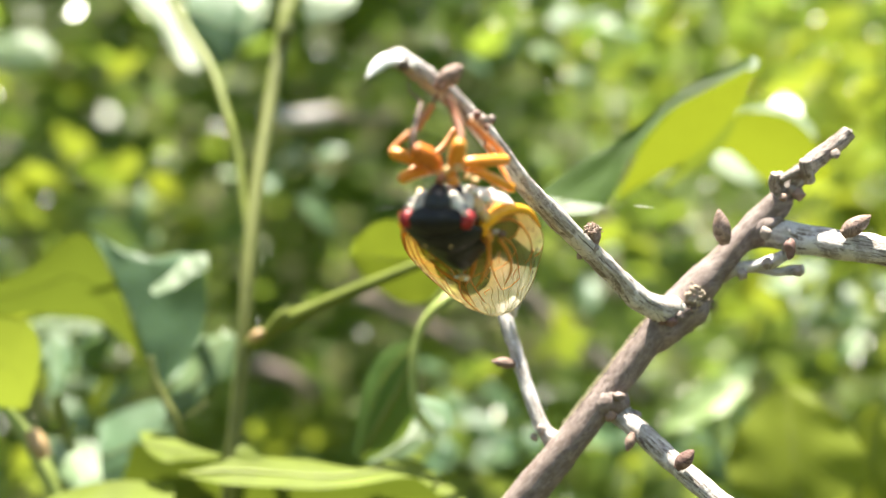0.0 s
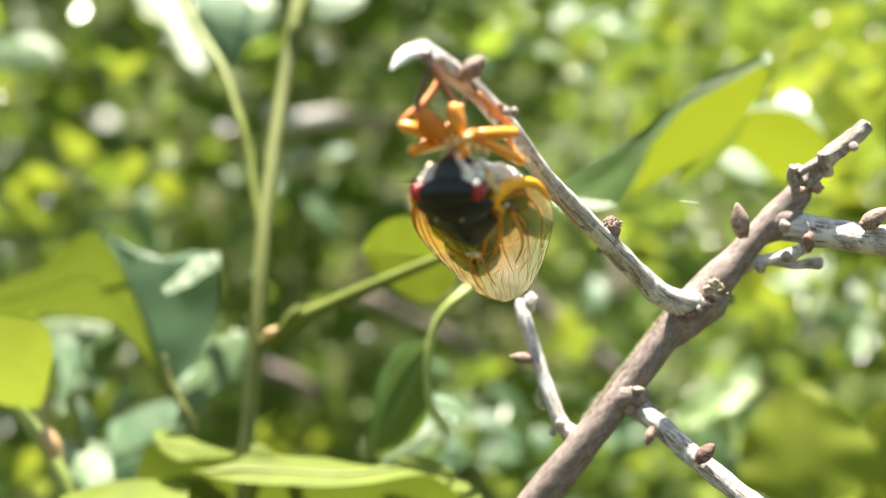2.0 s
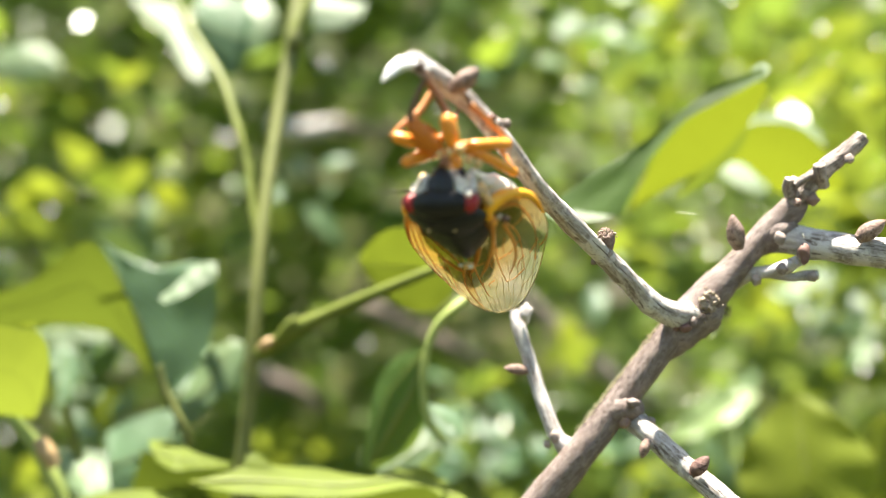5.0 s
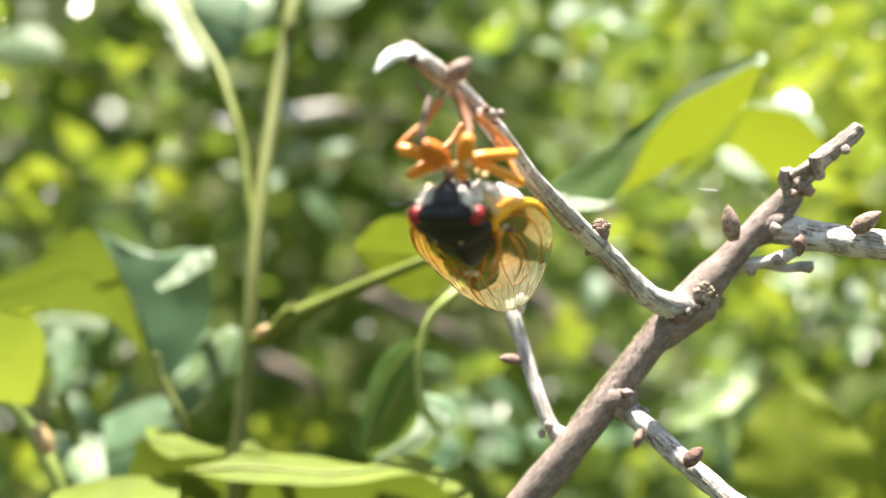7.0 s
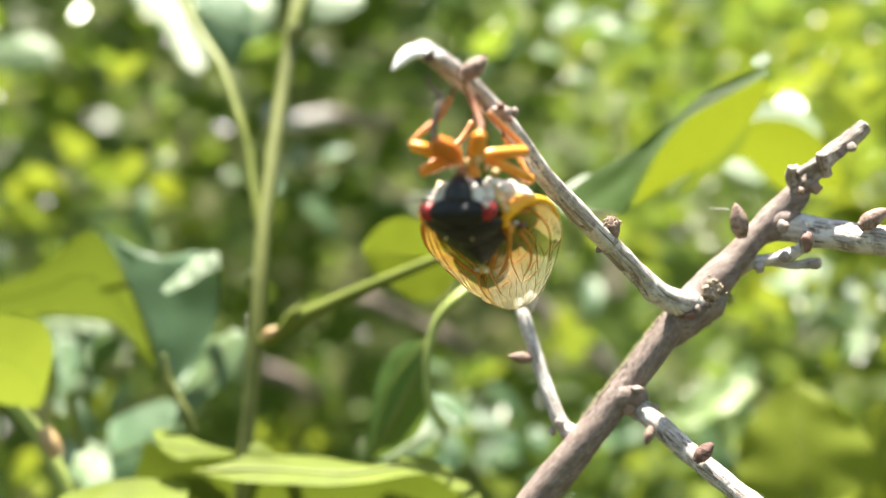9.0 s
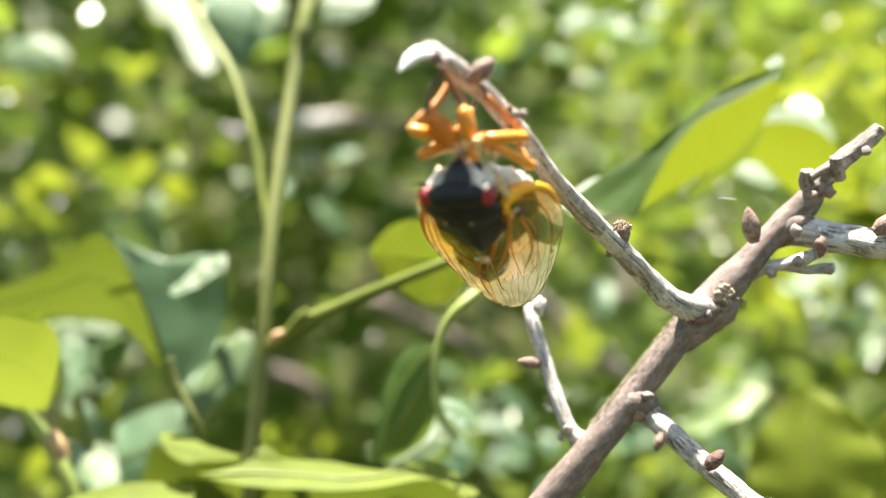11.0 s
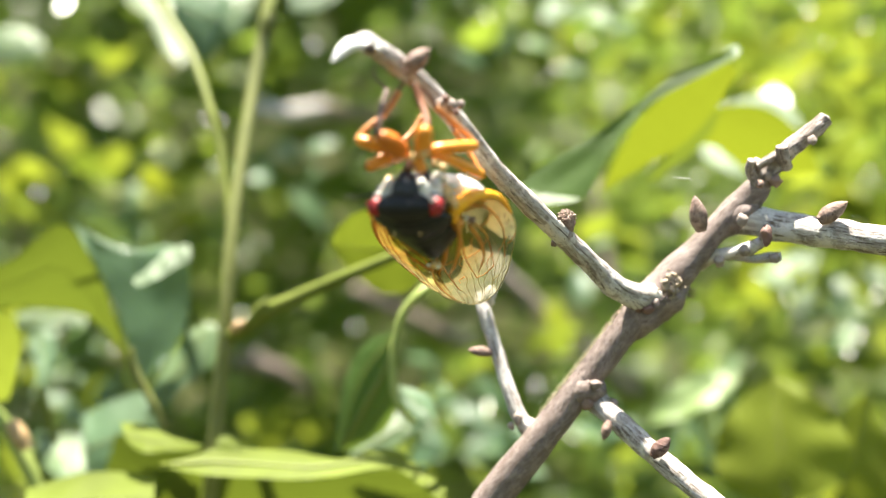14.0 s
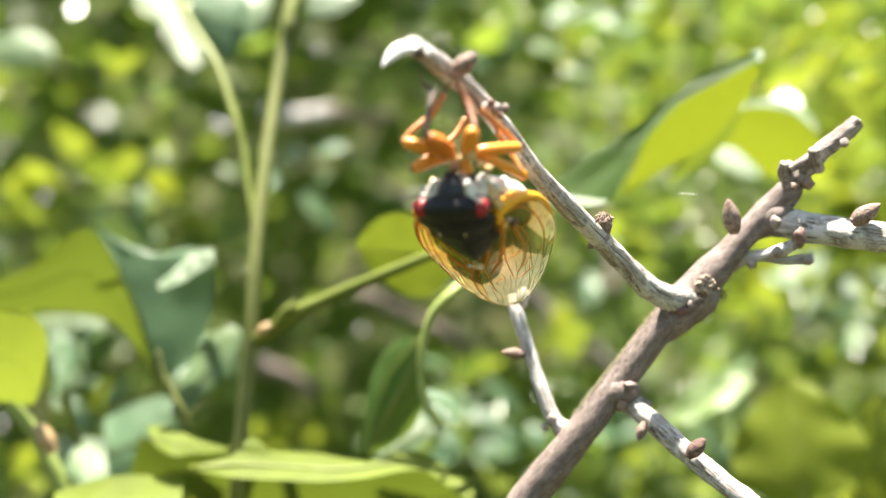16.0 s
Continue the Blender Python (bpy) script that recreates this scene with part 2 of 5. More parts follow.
def membrane(name, clean, full):
    """A wing skin, stained amber from where the stain sets in (clean) to where it is whole (full)."""
    m, nodes, links, b = material(name)
    tex = nodes.new("ShaderNodeTexCoord")
    n = noise_node(nodes, links, tex.outputs["Object"], 420, 5, 0.65)
    pale = ramp_node(nodes, links, n.outputs[0], [(0.35, (0.15, 0.15, 0.085)), (0.65, (0.25, 0.245, 0.155))])
    apart = nodes.new("ShaderNodeSeparateXYZ")
    links.new(tex.outputs["UV"], apart.inputs[0])
    root, hem = nodes.new("ShaderNodeMapRange"), nodes.new("ShaderNodeMapRange")
    root.inputs[1].default_value, root.inputs[2].default_value = 0.62, 0.05
    hem.inputs[1].default_value, hem.inputs[2].default_value = 0.15, 0.8
    links.new(apart.outputs[0], root.inputs[0])
    links.new(apart.outputs[1], hem.inputs[0])
    tint = mix_node(nodes, links, root.outputs[0], hem.outputs[0], 0.14)
    tint = mix_node(nodes, links, tint, n.outputs[0], 0.3)
    amber = ramp_node(nodes, links, tint, [(clean, (0, 0, 0)), (full, (1, 1, 1))])
    stain = mix_node(nodes, links, pale.outputs[0], (0.28, 0.155, 0.032), amber.outputs[0])
    links.new(stain, b.inputs["Base Color"])
    b.inputs["Roughness"].default_value, b.inputs["Specular IOR Level"].default_value = 0.5, 0.3
    links.new(bump_node(nodes, links, n.outputs[0], 0.4, 0.0006), b.inputs["Normal"])
    glow = nodes.new("ShaderNodeBsdfTranslucent")
    links.new(stain, glow.inputs[0])
    clear = nodes.new("ShaderNodeBsdfTransparent")
    tint_through = mix_node(nodes, links, (0.98, 0.97, 0.86), (0.88, 0.70, 0.36), amber.outputs[0])
    links.new(tint_through, clear.inputs[0])
    one, two = nodes.new("ShaderNodeMixShader"), nodes.new("ShaderNodeMixShader")
    one.inputs[0].default_value, two.inputs[0].default_value = 0.55, 0.80
    links.new(b.outputs[0], one.inputs[1])
    links.new(glow.outputs[0], one.inputs[2])
    thin = nodes.new("ShaderNodeMapRange")
    thin.inputs[3].default_value, thin.inputs[4].default_value = 0.60, 0.48
    links.new(amber.outputs[0], thin.inputs[0])
    links.new(thin.outputs[0], two.inputs[0])
    links.new(one.outputs[0], two.inputs[1])
    links.new(clear.outputs[0], two.inputs[2])
    links.new(two.outputs[0], nodes["Material Output"].inputs[0])
    return m


MEMBRANE = membrane("wing_membrane", 0.17, 0.56)
MEMBRANE_AMBER = membrane("amber_wing_membrane", 0.12, 0.46)


# ---- shapes ----
def link_mesh(name, bm, mat, origin=None):
    mesh = bpy.data.meshes.new(name)
    if origin is not None:
        bmesh.ops.translate(bm, verts=bm.verts, vec=-Vector(origin))
    for f in bm.faces:
        f.smooth = True
    bm.to_mesh(mesh)
    bm.free()
    mesh.materials.append(mat)
    ob = new(name, mesh)
    if origin is not None:
        ob.location = origin
    return ob


def part(name, bm, mat, parent, label="", origin=None):
    """One mesh as a part of parent, in the parent's space; origin: the joint about which it turns."""
    ob = link_mesh(name, bm, mat, origin)
    ob.parent = parent
    return tagged(ob, label) if label else ob


def spline(pts, radii, per=8):
    """A smooth way through points with their radii (Catmull-Rom)."""
    pts = [Vector(p) for p in pts]
    out = []
    for i in range(len(pts) - 1):
        a, b, c, d = pts[max(i - 1, 0)], pts[i], pts[i + 1], pts[min(i + 2, len(pts) - 1)]
        for j in range(per):
            t = j / per
            p = 0.5 * (2 * b + (c - a) * t + (2 * a - 5 * b + 4 * c - d) * t * t + (3 * b - a - 3 * c + d) * t ** 3)
            s = t * t * (3 - 2 * t)
            out.append((p, radii[i] * (1 - s) + radii[i + 1] * s))
    out.append((pts[-1], radii[-1]))
    return out


def tube(pts, radii, sides=14, per=8, rough=0.0, lump=400.0, seed=0, closed=True, bm=None):
    """A round, slightly uneven stem through points. UV: millimetres round and along it."""
    bm = bm or bmesh.new()
    uv = bm.loops.layers.uv.verify()
    way = spline(pts, radii, per)
    rings, lengths, total = [], [], 0.0
    side = None
    for i, (p, r) in enumerate(way):
        ahead = (way[min(i + 1, len(way) - 1)][0] - way[max(i - 1, 0)][0]).normalized()
        if side is None:
            side = ahead.orthogonal().normalized()
        side = (side - ahead * side.dot(ahead)).normalized()
        up = ahead.cross(side)
        if i:
            total += (p - way[i - 1][0]).length
        ring = []
        for s in range(sides):
            a = 2 * math.pi * s / sides
            out = side * math.cos(a) + up * math.sin(a)
            k = 1.0
            if rough:
                q = (p + out * r) * lump + Vector((seed * 7.1, seed * 3.3, 0))
                k += rough * noise.noise(q) + rough * 0.5 * noise.noise(q * 2.7)
                if rough >= 0.1:
                    k -= rough * 0.9 * max(0.0, noise.noise(Vector((math.cos(a) * 3.1, math.sin(a) * 3.1, total / MM * 0.55 + seed * 9))) - 0.12)
            ring.append(bm.verts.new(p + out * r * k))
        rings.append((ring, r))
        lengths.append(total)
    for i in range(len(rings) - 1):
        (a, ra), (b, rb) = rings[i], rings[i + 1]
        for s in range(sides):
            n = (s + 1) % sides
            f = bm.faces.new((a[s], a[n], b[n], b[s]))
            for loop, (si, li, rr) in zip(f.loops, ((s, i, ra), (s + 1, i, ra), (s + 1, i + 1, rb), (s, i + 1, rb))):
                loop[uv].uv = (si / sides * 6.283 * rr / MM, lengths[li] / MM)
    if closed:
        for ring, flip in ((rings[0][0], True), (rings[-1][0], False)):
            bm.faces.new(ring[::-1] if flip else ring)
    return bm


def egg(centre, axis, length, width, sides=12, rows=9, point=0.6, rough=0.1, seed=0, bm=None, full=1.0):
    """A bud: an egg along axis from its base, sharper at the tip."""
    axis = Vector(axis).normalized()
    pts, radii = [], []
    for i in range(rows):
        t = i / (rows - 1)
        pts.append(Vector(centre) + axis * length * t)
        radii.append(max(0.02, math.sin(math.pi * min(1, (t * 0.92 + 0.08)) ** point)) ** full * width / 2)
    return tube(pts, radii, sides, 1, rough, 900, seed, True, bm)


def ball(bm, centre, half, shape=None, segs=24, rings=16):
    """An ellipsoid in bm, reshaped by shape(x, y, z) of the unit ball."""
    made = bmesh.ops.create_uvsphere(bm, u_segments=segs, v_segments=rings, radius=1.0)["verts"]
    for v in made:
        p = v.co
        if shape:
            p = Vector(shape(p.x, p.y, p.z))
        v.co = Vector(centre) + Vector((p.x * half[0], p.y * half[1], p.z * half[2]))
    return bm


def blade(base, tip, width, facing, fold=0.25, bend=0.1, wave=0.0, shape=0.9, turn=0.0, nx=6, ny=14, seed=0, bm=None, notch=0.0):
    """A leaf blade from base to tip: width, the side it faces, how it folds along its rib, bends, and waves at its edge."""
    bm = bm or bmesh.new()
    uv = bm.loops.layers.uv.verify()
    base, tip = Vector(base), Vector(tip)
    along = tip - base
    size = along.length
    along.normalize()
    face = Vector(facing)
    face = (face - along * face.dot(along)).normalized()
    across = along.cross(face)
    grid = []
    for j in range(ny + 1):
        t = j / ny
        w = width / 2 * (math.sin(math.pi * t ** shape) ** 0.75 if 0 < t < 1 else 0.0) + width * 0.004
        a = turn * t
        here_x = across * math.cos(a) + face * math.sin(a)
        here_n = face * math.cos(a) - across * math.sin(a)
        row = []
        for i in range(-nx, nx + 1):
            s = i / nx
            lift = abs(s) * w * fold + bend * size * math.sin(math.pi * t)
            lift += wave * size * math.sin(t * 17 + s * 2 + seed) * s * s
            lift += wave * size * 0.6 * noise.noise(Vector((t * 4, s * 2, seed * 3.7)))
            back = -notch * size * abs(s) * (1 - t) ** 3
            row.append(bm.verts.new(base + along * (t * size + back) + here_x * (s * w) + here_n * lift))
        grid.append(row)
    for j in range(ny):
        for i in range(2 * nx):
            f = bm.faces.new((grid[j][i], grid[j][i + 1], grid[j + 1][i + 1], grid[j + 1][i]))
            for loop, (a, b) in zip(f.loops, ((i, j), (i + 1, j), (i + 1, j + 1), (i, j + 1))):
                loop[uv].uv = (abs(a / nx - 1), b / ny * 2)
    return bm


def sheet(upper, lower, bow=0.1, wave=0.01, n=18, m=8, seed=0, bm=None):
    """A curled leaf between two edges that are given by a few points each; bow: how far its middle bulges towards the viewer."""
    bm = bm or bmesh.new()
    uv = bm.loops.layers.uv.verify()
    top, low = [p for p, _ in spline(upper, [0] * len(upper), 8)], [p for p, _ in spline(lower, [0] * len(lower), 8)]
    size = (top[-1] - top[0]).length

    def along(line, a):
        x = a * (len(line) - 1)
        i = min(int(x), len(line) - 2)
        return line[i].lerp(line[i + 1], x - i)

    grid = []
    for j in range(n + 1):
        a = j / n
        p, q = along(top, a), along(low, a)
        row = []
        for i in range(m + 1):
            c = i / m
            r = p.lerp(q, c)
            r.y -= bow * (p - q).length * math.sin(math.pi * c)
            r.y += abs(c - 0.5) * -0.06 * size * 0.3
            r += Vector((0.3, -0.7, 0.6)) * (wave * size * noise.noise(Vector((a * 5, c * 3, seed * 5.3))))
            row.append(bm.verts.new(r))
        grid.append(row)
    for j in range(n):
        for i in range(m):
            f = bm.faces.new((grid[j][i], grid[j][i + 1], grid[j + 1][i + 1], grid[j + 1][i]))
            for loop, (x, y) in zip(f.loops, ((i, j), (i + 1, j), (i + 1, j + 1), (i, j + 1))):
                loop[uv].uv = (abs(x / m * 2 - 1), y / n * 2)
    return bm, [row[m // 2].co.copy() for row in grid]


# ---- setting ----
def ground():
    bm = bmesh.new()
    n = 60
    rows = []
    for j in range(n + 1):
        row = []
        for i in range(n + 1):
            x, y = (i / n * 2 - 1), (j / n * 2 - 1)
            x, y = 400 * x * abs(x) ** 2.2, 400 * y * abs(y) ** 2.2
            # A bank added far behind, to block the sky in the thicket's gaps.
            bank = 7.0 * min(1.0, max(0.0, (y - 5.2) / 6.0))
            row.append(bm.verts.new((x, y, bank + 0.05 * noise.noise(Vector((x * 1.3, y * 1.3, 0))))))
        rows.append(row)
    for j in range(n):
        for i in range(n):
            bm.faces.new((rows[j][i], rows[j][i + 1], rows[j + 1][i + 1], rows[j + 1][i]))
    tagged(link_mesh("ground", bm, EARTH), "brown forest floor with leaf litter, and an added bank that blocks the sky", "ground", kind="structure")


ground()


# ---- the branch ----
def scaly(core, centre, axis, length, width, rows, around, seed, bm, proud=0.62):
    """Overlapping scales laid round a bud."""
    rng = random.Random(seed)
    axis = Vector(axis).normalized()
    side = axis.orthogonal().normalized()
    up = axis.cross(side)
    for j in range(rows):
        t = (j + 0.4) / rows
        r = max(0.05, math.sin(math.pi * min(1, t * 0.92 + 0.08) ** core)) ** 0.72 * width / 2
        for i in range(around):
            a = 6.283 * (i + 0.5 * (j % 2) + rng.uniform(-0.2, 0.2)) / around
            out = side * math.cos(a) + up * math.sin(a)
            size = width * rng.uniform(0.40, 0.54) * (0.3 + 1.4 * r / width)
            egg(Vector(centre) + axis * length * (t - 0.12) + out * r * proud, axis * 0.95 + out * (proud - 0.55), size * 1.1, size * 0.72, 7, 6, 0.8, 0.1, seed + i + 9 * j, bm, 0.7)


def branch():
    s = step
    trunk_bm = tube([spot(868, 985, 0.99), spot(925, 885, 0.99), spot(1006, 785), spot(1097, 665), spot(1165, 577), spot(1235, 503), spot(1308, 422), spot(1342, 388),
                     spot(1384, 346, 1.005), spot(1405, 313, 1.01), spot(1420, 298, 1.012)],
                    [s(1) * r for r in (34, 32, 29, 26, 28, 33, 23, 26, 25, 17, 12)], 28, 14, 0.07, 260, 1)
    root = spot(868, 985, 0.99)
    trunk = link_mesh("branch", trunk_bm, BARK_BROWN, root)
    tagged(trunk, "bare grey-brown woody branch with side twigs and buds", "branch")

    def add(name, bm, mat, label=""):
        bmesh.ops.translate(bm, verts=bm.verts, vec=-root)
        return part(name, bm, mat, trunk, label)

    add("branch_tip", tube([spot(1372, 352, 1.003), spot(1392, 330, 1.008), spot(1408, 310, 1.012), spot(1430, 288, 1.016), spot(1452, 267, 1.02), spot(1485, 240, 1.02), spot(1513, 215, 1.02)],
                           [s(1) * r for r in (14, 20, 19.5, 18, 17, 15.5, 14.5)], 26, 16, 0.16, 420, 31), BARK_TIP, "cracked pale brown tip of the branch")
    # the twig that carries the insect, coming towards the camera
    add("twig", tube([spot(1258, 505, 0.985), spot(1228, 526, 1.0), spot(1192, 529, 1.012), spot(1145, 511, 1.03), spot(1085, 452, 1.06), spot(1010, 376, 1.11), spot(945, 309, 1.16),
                      spot(880, 222, 1.22), spot(825, 158, 1.26), spot(775, 115, 1.29), spot(727, 80, 1.32), spot(709, 74, 1.33)],
                     [s(1) * 18, s(1) * 25, s(1.01) * 25, s(1.03) * 21, s(1.06) * 18.5, s(1.1) * 18.5, s(1.16) * 18, s(1.22) * 17.5, s(1.26) * 17.5, s(1.29) * 20, s(1.32) * 17, s(1.33) * 12],
                     26, 16, 0.13, 330, 2), BARK_PALE, "weathered silvery twig, streaked bark")
    add("side_branch", tube([spot(1318, 418, 0.985), spot(1345, 398, 0.993), spot(1378, 394, 1.005), spot(1415, 401, 1.012), spot(1455, 406, 1.02), spot(1500, 413, 1.03), spot(1580, 424, 1.05), spot(1700, 440, 1.07)],
                            [s(1) * r for r in (14, 22, 26, 27.5, 27, 26, 25, 24)], 26, 14, 0.12, 300, 3), BARK_PALE, "bleached side branch with cracked bark")
    add("collar", tube([spot(1322, 416, 0.992), spot(1348, 396, 1.0), spot(1368, 384, 1.005), spot(1388, 366, 1.005)], [s(1) * r for r in (18, 26, 26, 20)], 22, 10, 0.16, 420, 12), BARK_BROWN, "wrinkled brown bark where the branch forks")
    add("spur", tube([spot(1288, 470, 0.985), spot(1318, 455), spot(1348, 451, 1.01), spot(1376, 444, 1.02), spot(1398, 432, 1.03)],
                     [s(1) * r for r in (15, 11, 11, 13, 10)], 18, 10, 0.18, 500, 4), BARK_TWIG)
    add("spur", tube([spot(1352, 457, 1.01), spot(1385, 461, 1.02), spot(1412, 459, 1.02), spot(1433, 457, 1.02)], [s(1) * r for r in (7, 8, 9, 8)], 16, 10, 0.18, 500, 5), BARK_TWIG)
    add("twig", tube([spot(1000, 768, 0.985), spot(972, 738, 0.985), spot(945, 668, 0.975), spot(920, 590, 0.965), spot(907, 548, 0.96), spot(901, 522, 0.955)],
                     [s(1) * r for r in (22, 14, 13, 12.5, 13, 10)], 20, 14, 0.11, 400, 6), BARK_TWIG, "thin straight grey side twig")
    add("twig", tube([spot(1078, 690, 0.99), spot(1108, 712, 1.0), spot(1148, 748, 1.02), spot(1224, 814, 1.04), spot(1290, 867, 1.06), spot(1400, 950, 1.09)],
                     [s(1) * r for r in (24, 22, 19, 18.5, 18, 17)], 22, 14, 0.11, 350, 7), BARK_PALE, "grey side twig with bleached patches")
    # swellings where the twigs leave the branch
    def knob(u, v, k, w, h, mat, seed):
        """A rounded, uneven swelling of the bark."""
        def lumpy(x, y, z):
            swell = 1 + 0.34 * noise.noise(Vector((x * 1.7 + seed, y * 1.7, z * 1.7))) + 0.24 * noise.noise(Vector((x * 3.6, y * 3.6 + seed, z * 3.6)))
            return x * swell, y * swell, z * swell
        return add("node", ball(bmesh.new(), spot(u, v, k) + Vector((0, 0, s(k) * h * 0.45)), (s(k) * w * 0.5, s(k) * w * 0.5, s(k) * h * 0.55), lumpy, 14, 10), mat)

    add("collar", tube([spot(1150, 592, 0.995), spot(1196, 556, 1.0), spot(1232, 528, 1.0), spot(1250, 495, 0.995)], [s(1) * 24, s(1) * 33, s(1) * 33, s(1) * 26], 24, 10, 0.22, 420, 8), BARK_BROWN, "swollen brown fork of the branch")
    add("collar", tube([spot(1062, 702, 0.995), spot(1090, 694, 1.005), spot(1118, 692, 1.0)], [s(1) * 18, s(1) * 25, s(1) * 18], 20, 8, 0.22, 420, 9), BARK_BROWN)
    for i, (u, v, k, w, h, mat) in enumerate((
            (1200, 556, 1.020, 22, 14, BUD_RED), (1184, 554, 1.018, 14, 12, BUD_RED), (1214, 548, 1.02, 16, 16, BARK_BROWN), (1093, 726, 1.012, 20, 22, BUD), (1140, 722, 1.012, 16, 14, BARK_TIP), (1108, 690, 1.02, 22, 16, BARK_BROWN),
            (970, 752, 0.99, 17, 22, BARK_TIP), (958, 762, 0.985, 13, 13, BARK_TIP), (920, 540, 0.97, 20, 30, BARK_TWIG),
            (1326, 474, 1.008, 19, 17, BARK_TIP), (1366, 402, 1.03, 20, 20, BARK_TIP), (1410, 434, 1.035, 20, 32, BUD_RED), (1404, 426, 1.032, 16, 16, BARK_TIP), (1424, 468, 1.03, 17, 17, BARK_TIP), (1370, 455, 1.03, 20, 18, BARK_TIP),
            (1388, 316, 1.015, 20, 22, BARK_BROWN), (1390, 302, 1.02, 22, 18, BARK_TWIG), (1424, 332, 1.02, 24, 20, BUD), (1412, 322, 1.02, 16, 16, BARK_TIP), (1490, 260, 1.03, 16, 16, BARK_TIP), (1398, 336, 1.03, 14, 14, BUD),
            (850, 198, 1.26, 24, 22, BARK_TIP), (870, 202, 1.255, 20, 24, BARK_TIP), (885, 196, 1.245, 13, 16, BARK_TIP), (860, 184, 1.265, 15, 13, BUD_RED), (878, 206, 1.26, 10, 10, BUD_RED),
            (1064, 428, 1.085, 17, 20, BARK_TIP), (1040, 438, 1.08, 12, 12, BARK_BROWN), (965, 352, 1.14, 10, 10, BARK_BROWN))):
        knob(u, v, k, w, h, mat, i + 20)
    # short cut stubs under the tip
    add("stub", tube([spot(1444, 300, 1.02), spot(1438, 280, 1.03), spot(1436, 264, 1.035)], [s(1) * r for r in (11, 10.5, 10)], 16, 8, 0.22, 500, 14), BARK_TIP, "short cut stub")
    add("stub", tube([spot(1392, 300, 1.025), spot(1410, 288, 1.025), spot(1432, 278, 1.025)], [s(1) * r for r in (8, 7.5, 7)], 14, 8, 0.22, 500, 15), BARK_TIP, "short cut stub")
    add("stub", tube([spot(1384, 318, 1.02), spot(1380, 302, 1.025), spot(1384, 288, 1.03)], [s(1) * r for r in (9, 8, 8.5)], 14, 8, 0.25, 500, 16), BARK_TIP, "short cut stub")
    # round scar in the fork: a rough crown of crumbs, deeper in the middle
    rng = random.Random(31)
    scar = bmesh.new()
    for i in range(46):
        a, r = rng.uniform(0, 6.283), 15 * math.sqrt(rng.random())
        egg(spot(1241 + r * math.cos(a), 504 + 1.1 * r * math.sin(a), 1.010 + 0.009 * (r > 6)), (rng.gauss(0, 0.6), -1, rng.gauss(0, 0.6)), s(1) * rng.uniform(7, 12), s(1) * rng.uniform(7, 12), 6, 5, 0.8, 0.3, i + 300, scar)
    ball(scar, spot(1241, 505, 1.006), (s(1) * 19, s(1) * 15, s(1) * 20), None, 16, 12)
    add("scar", scar, LICHEN, "round pale bud scar")
    add("scar_hollow", egg(spot(1240, 505, 1.014), (0, -1, 0.1), s(1) * 9, s(1) * 12, 12, 6, 0.8, 0.2, 320), CUT_WOOD)
    # a crust of yellowish lichen along the upper edge of the branch
    crust = bmesh.new()
    for i in range(640):
        t = rng.random()
        (u0, v0), (u1, v1) = ((1010, 738), (1168, 536)) if i % 6 else ((1262, 452), (1322, 392))
        u, v = u0 + (u1 - u0) * t, v0 + (v1 - v0) * t
        egg(spot(u + rng.gauss(-2.5, 1.6), v + rng.gauss(-2, 1.6), 1.0 + rng.gauss(0.0, 0.005)), (rng.gauss(-0.7, 0.4), -0.5, rng.gauss(0.7, 0.4)), s(1) * rng.uniform(2, 4), s(1) * rng.uniform(1.6, 3), 5, 4, 0.8, 0.3, i + 900, crust)
    add("lichen_crust", crust, LICHEN_YELLOW, "thin yellowish crust of lichen")
    # buds: base, direction in the picture, length, width
    for i, (u, v, k, dx, dz, length, width, point) in enumerate((
            (1294, 410, 1.02, -0.24, 1, 62, 35, 0.8), (1062, 413, 1.08, -0.08, 1, 38, 37, 0.95), (1505, 393, 1.05, 0.8, 0.58, 56, 35, 0.8),
            (790, 130, 1.30, 0.75, 0.62, 60, 38, 1.0), (1212, 808, 1.055, 0.62, 0.75, 44, 30, 0.9), (1133, 748, 1.03, -0.35, -1, 34, 20, 0.9),
            (927, 628, 0.972, -1, 0.14, 48, 21, 1.0))):
        where, heading = spot(u, v, k), Vector((dx, -0.2, dz))
        bud = egg(where, heading, s(k) * length, s(k) * width * 0.92, 14, 14, point, 0.3 if i == 1 else 0.06, i + 50, None, 0.45 if i == 1 else 0.72)
        scaly(point, where, heading, s(k) * length, s(k) * width * 0.94, 6 if i != 1 else 4, 7, i * 100 + 7, bud, 0.54 if i != 1 else 0.64)
        add("bud", bud, BUD if i != 4 else BUD_RED, "brown scaly bud" if i != 1 else "brown knobbly bud with pale scales")
    flakes = bmesh.new()
    rng = random.Random(12)
    for i in range(26):
        a, b = rng.uniform(0, 6.283), rng.uniform(-0.2, 1.2)
        egg(spot(1061 + 17 * math.cos(a) * math.cos(b), 393 - 16 * math.sin(b), 1.10), (math.cos(a), -0.8, rng.gauss(0.3, 0.6)), s(1.1) * rng.uniform(4, 8), s(1.1) * rng.uniform(3, 5), 5, 4, 0.8, 0, i, flakes)
    add("flakes", flakes, LICHEN, "pale flakes on a knobbly bud")
    # bristles at the fork
    rng = random.Random(6)
    hairs = bmesh.new()
    for i in range(60):
        u, v = 1250 + rng.gauss(8, 8), 512 + rng.gauss(0, 9)
        p, k = spot(u, v, 0.995), s(1)
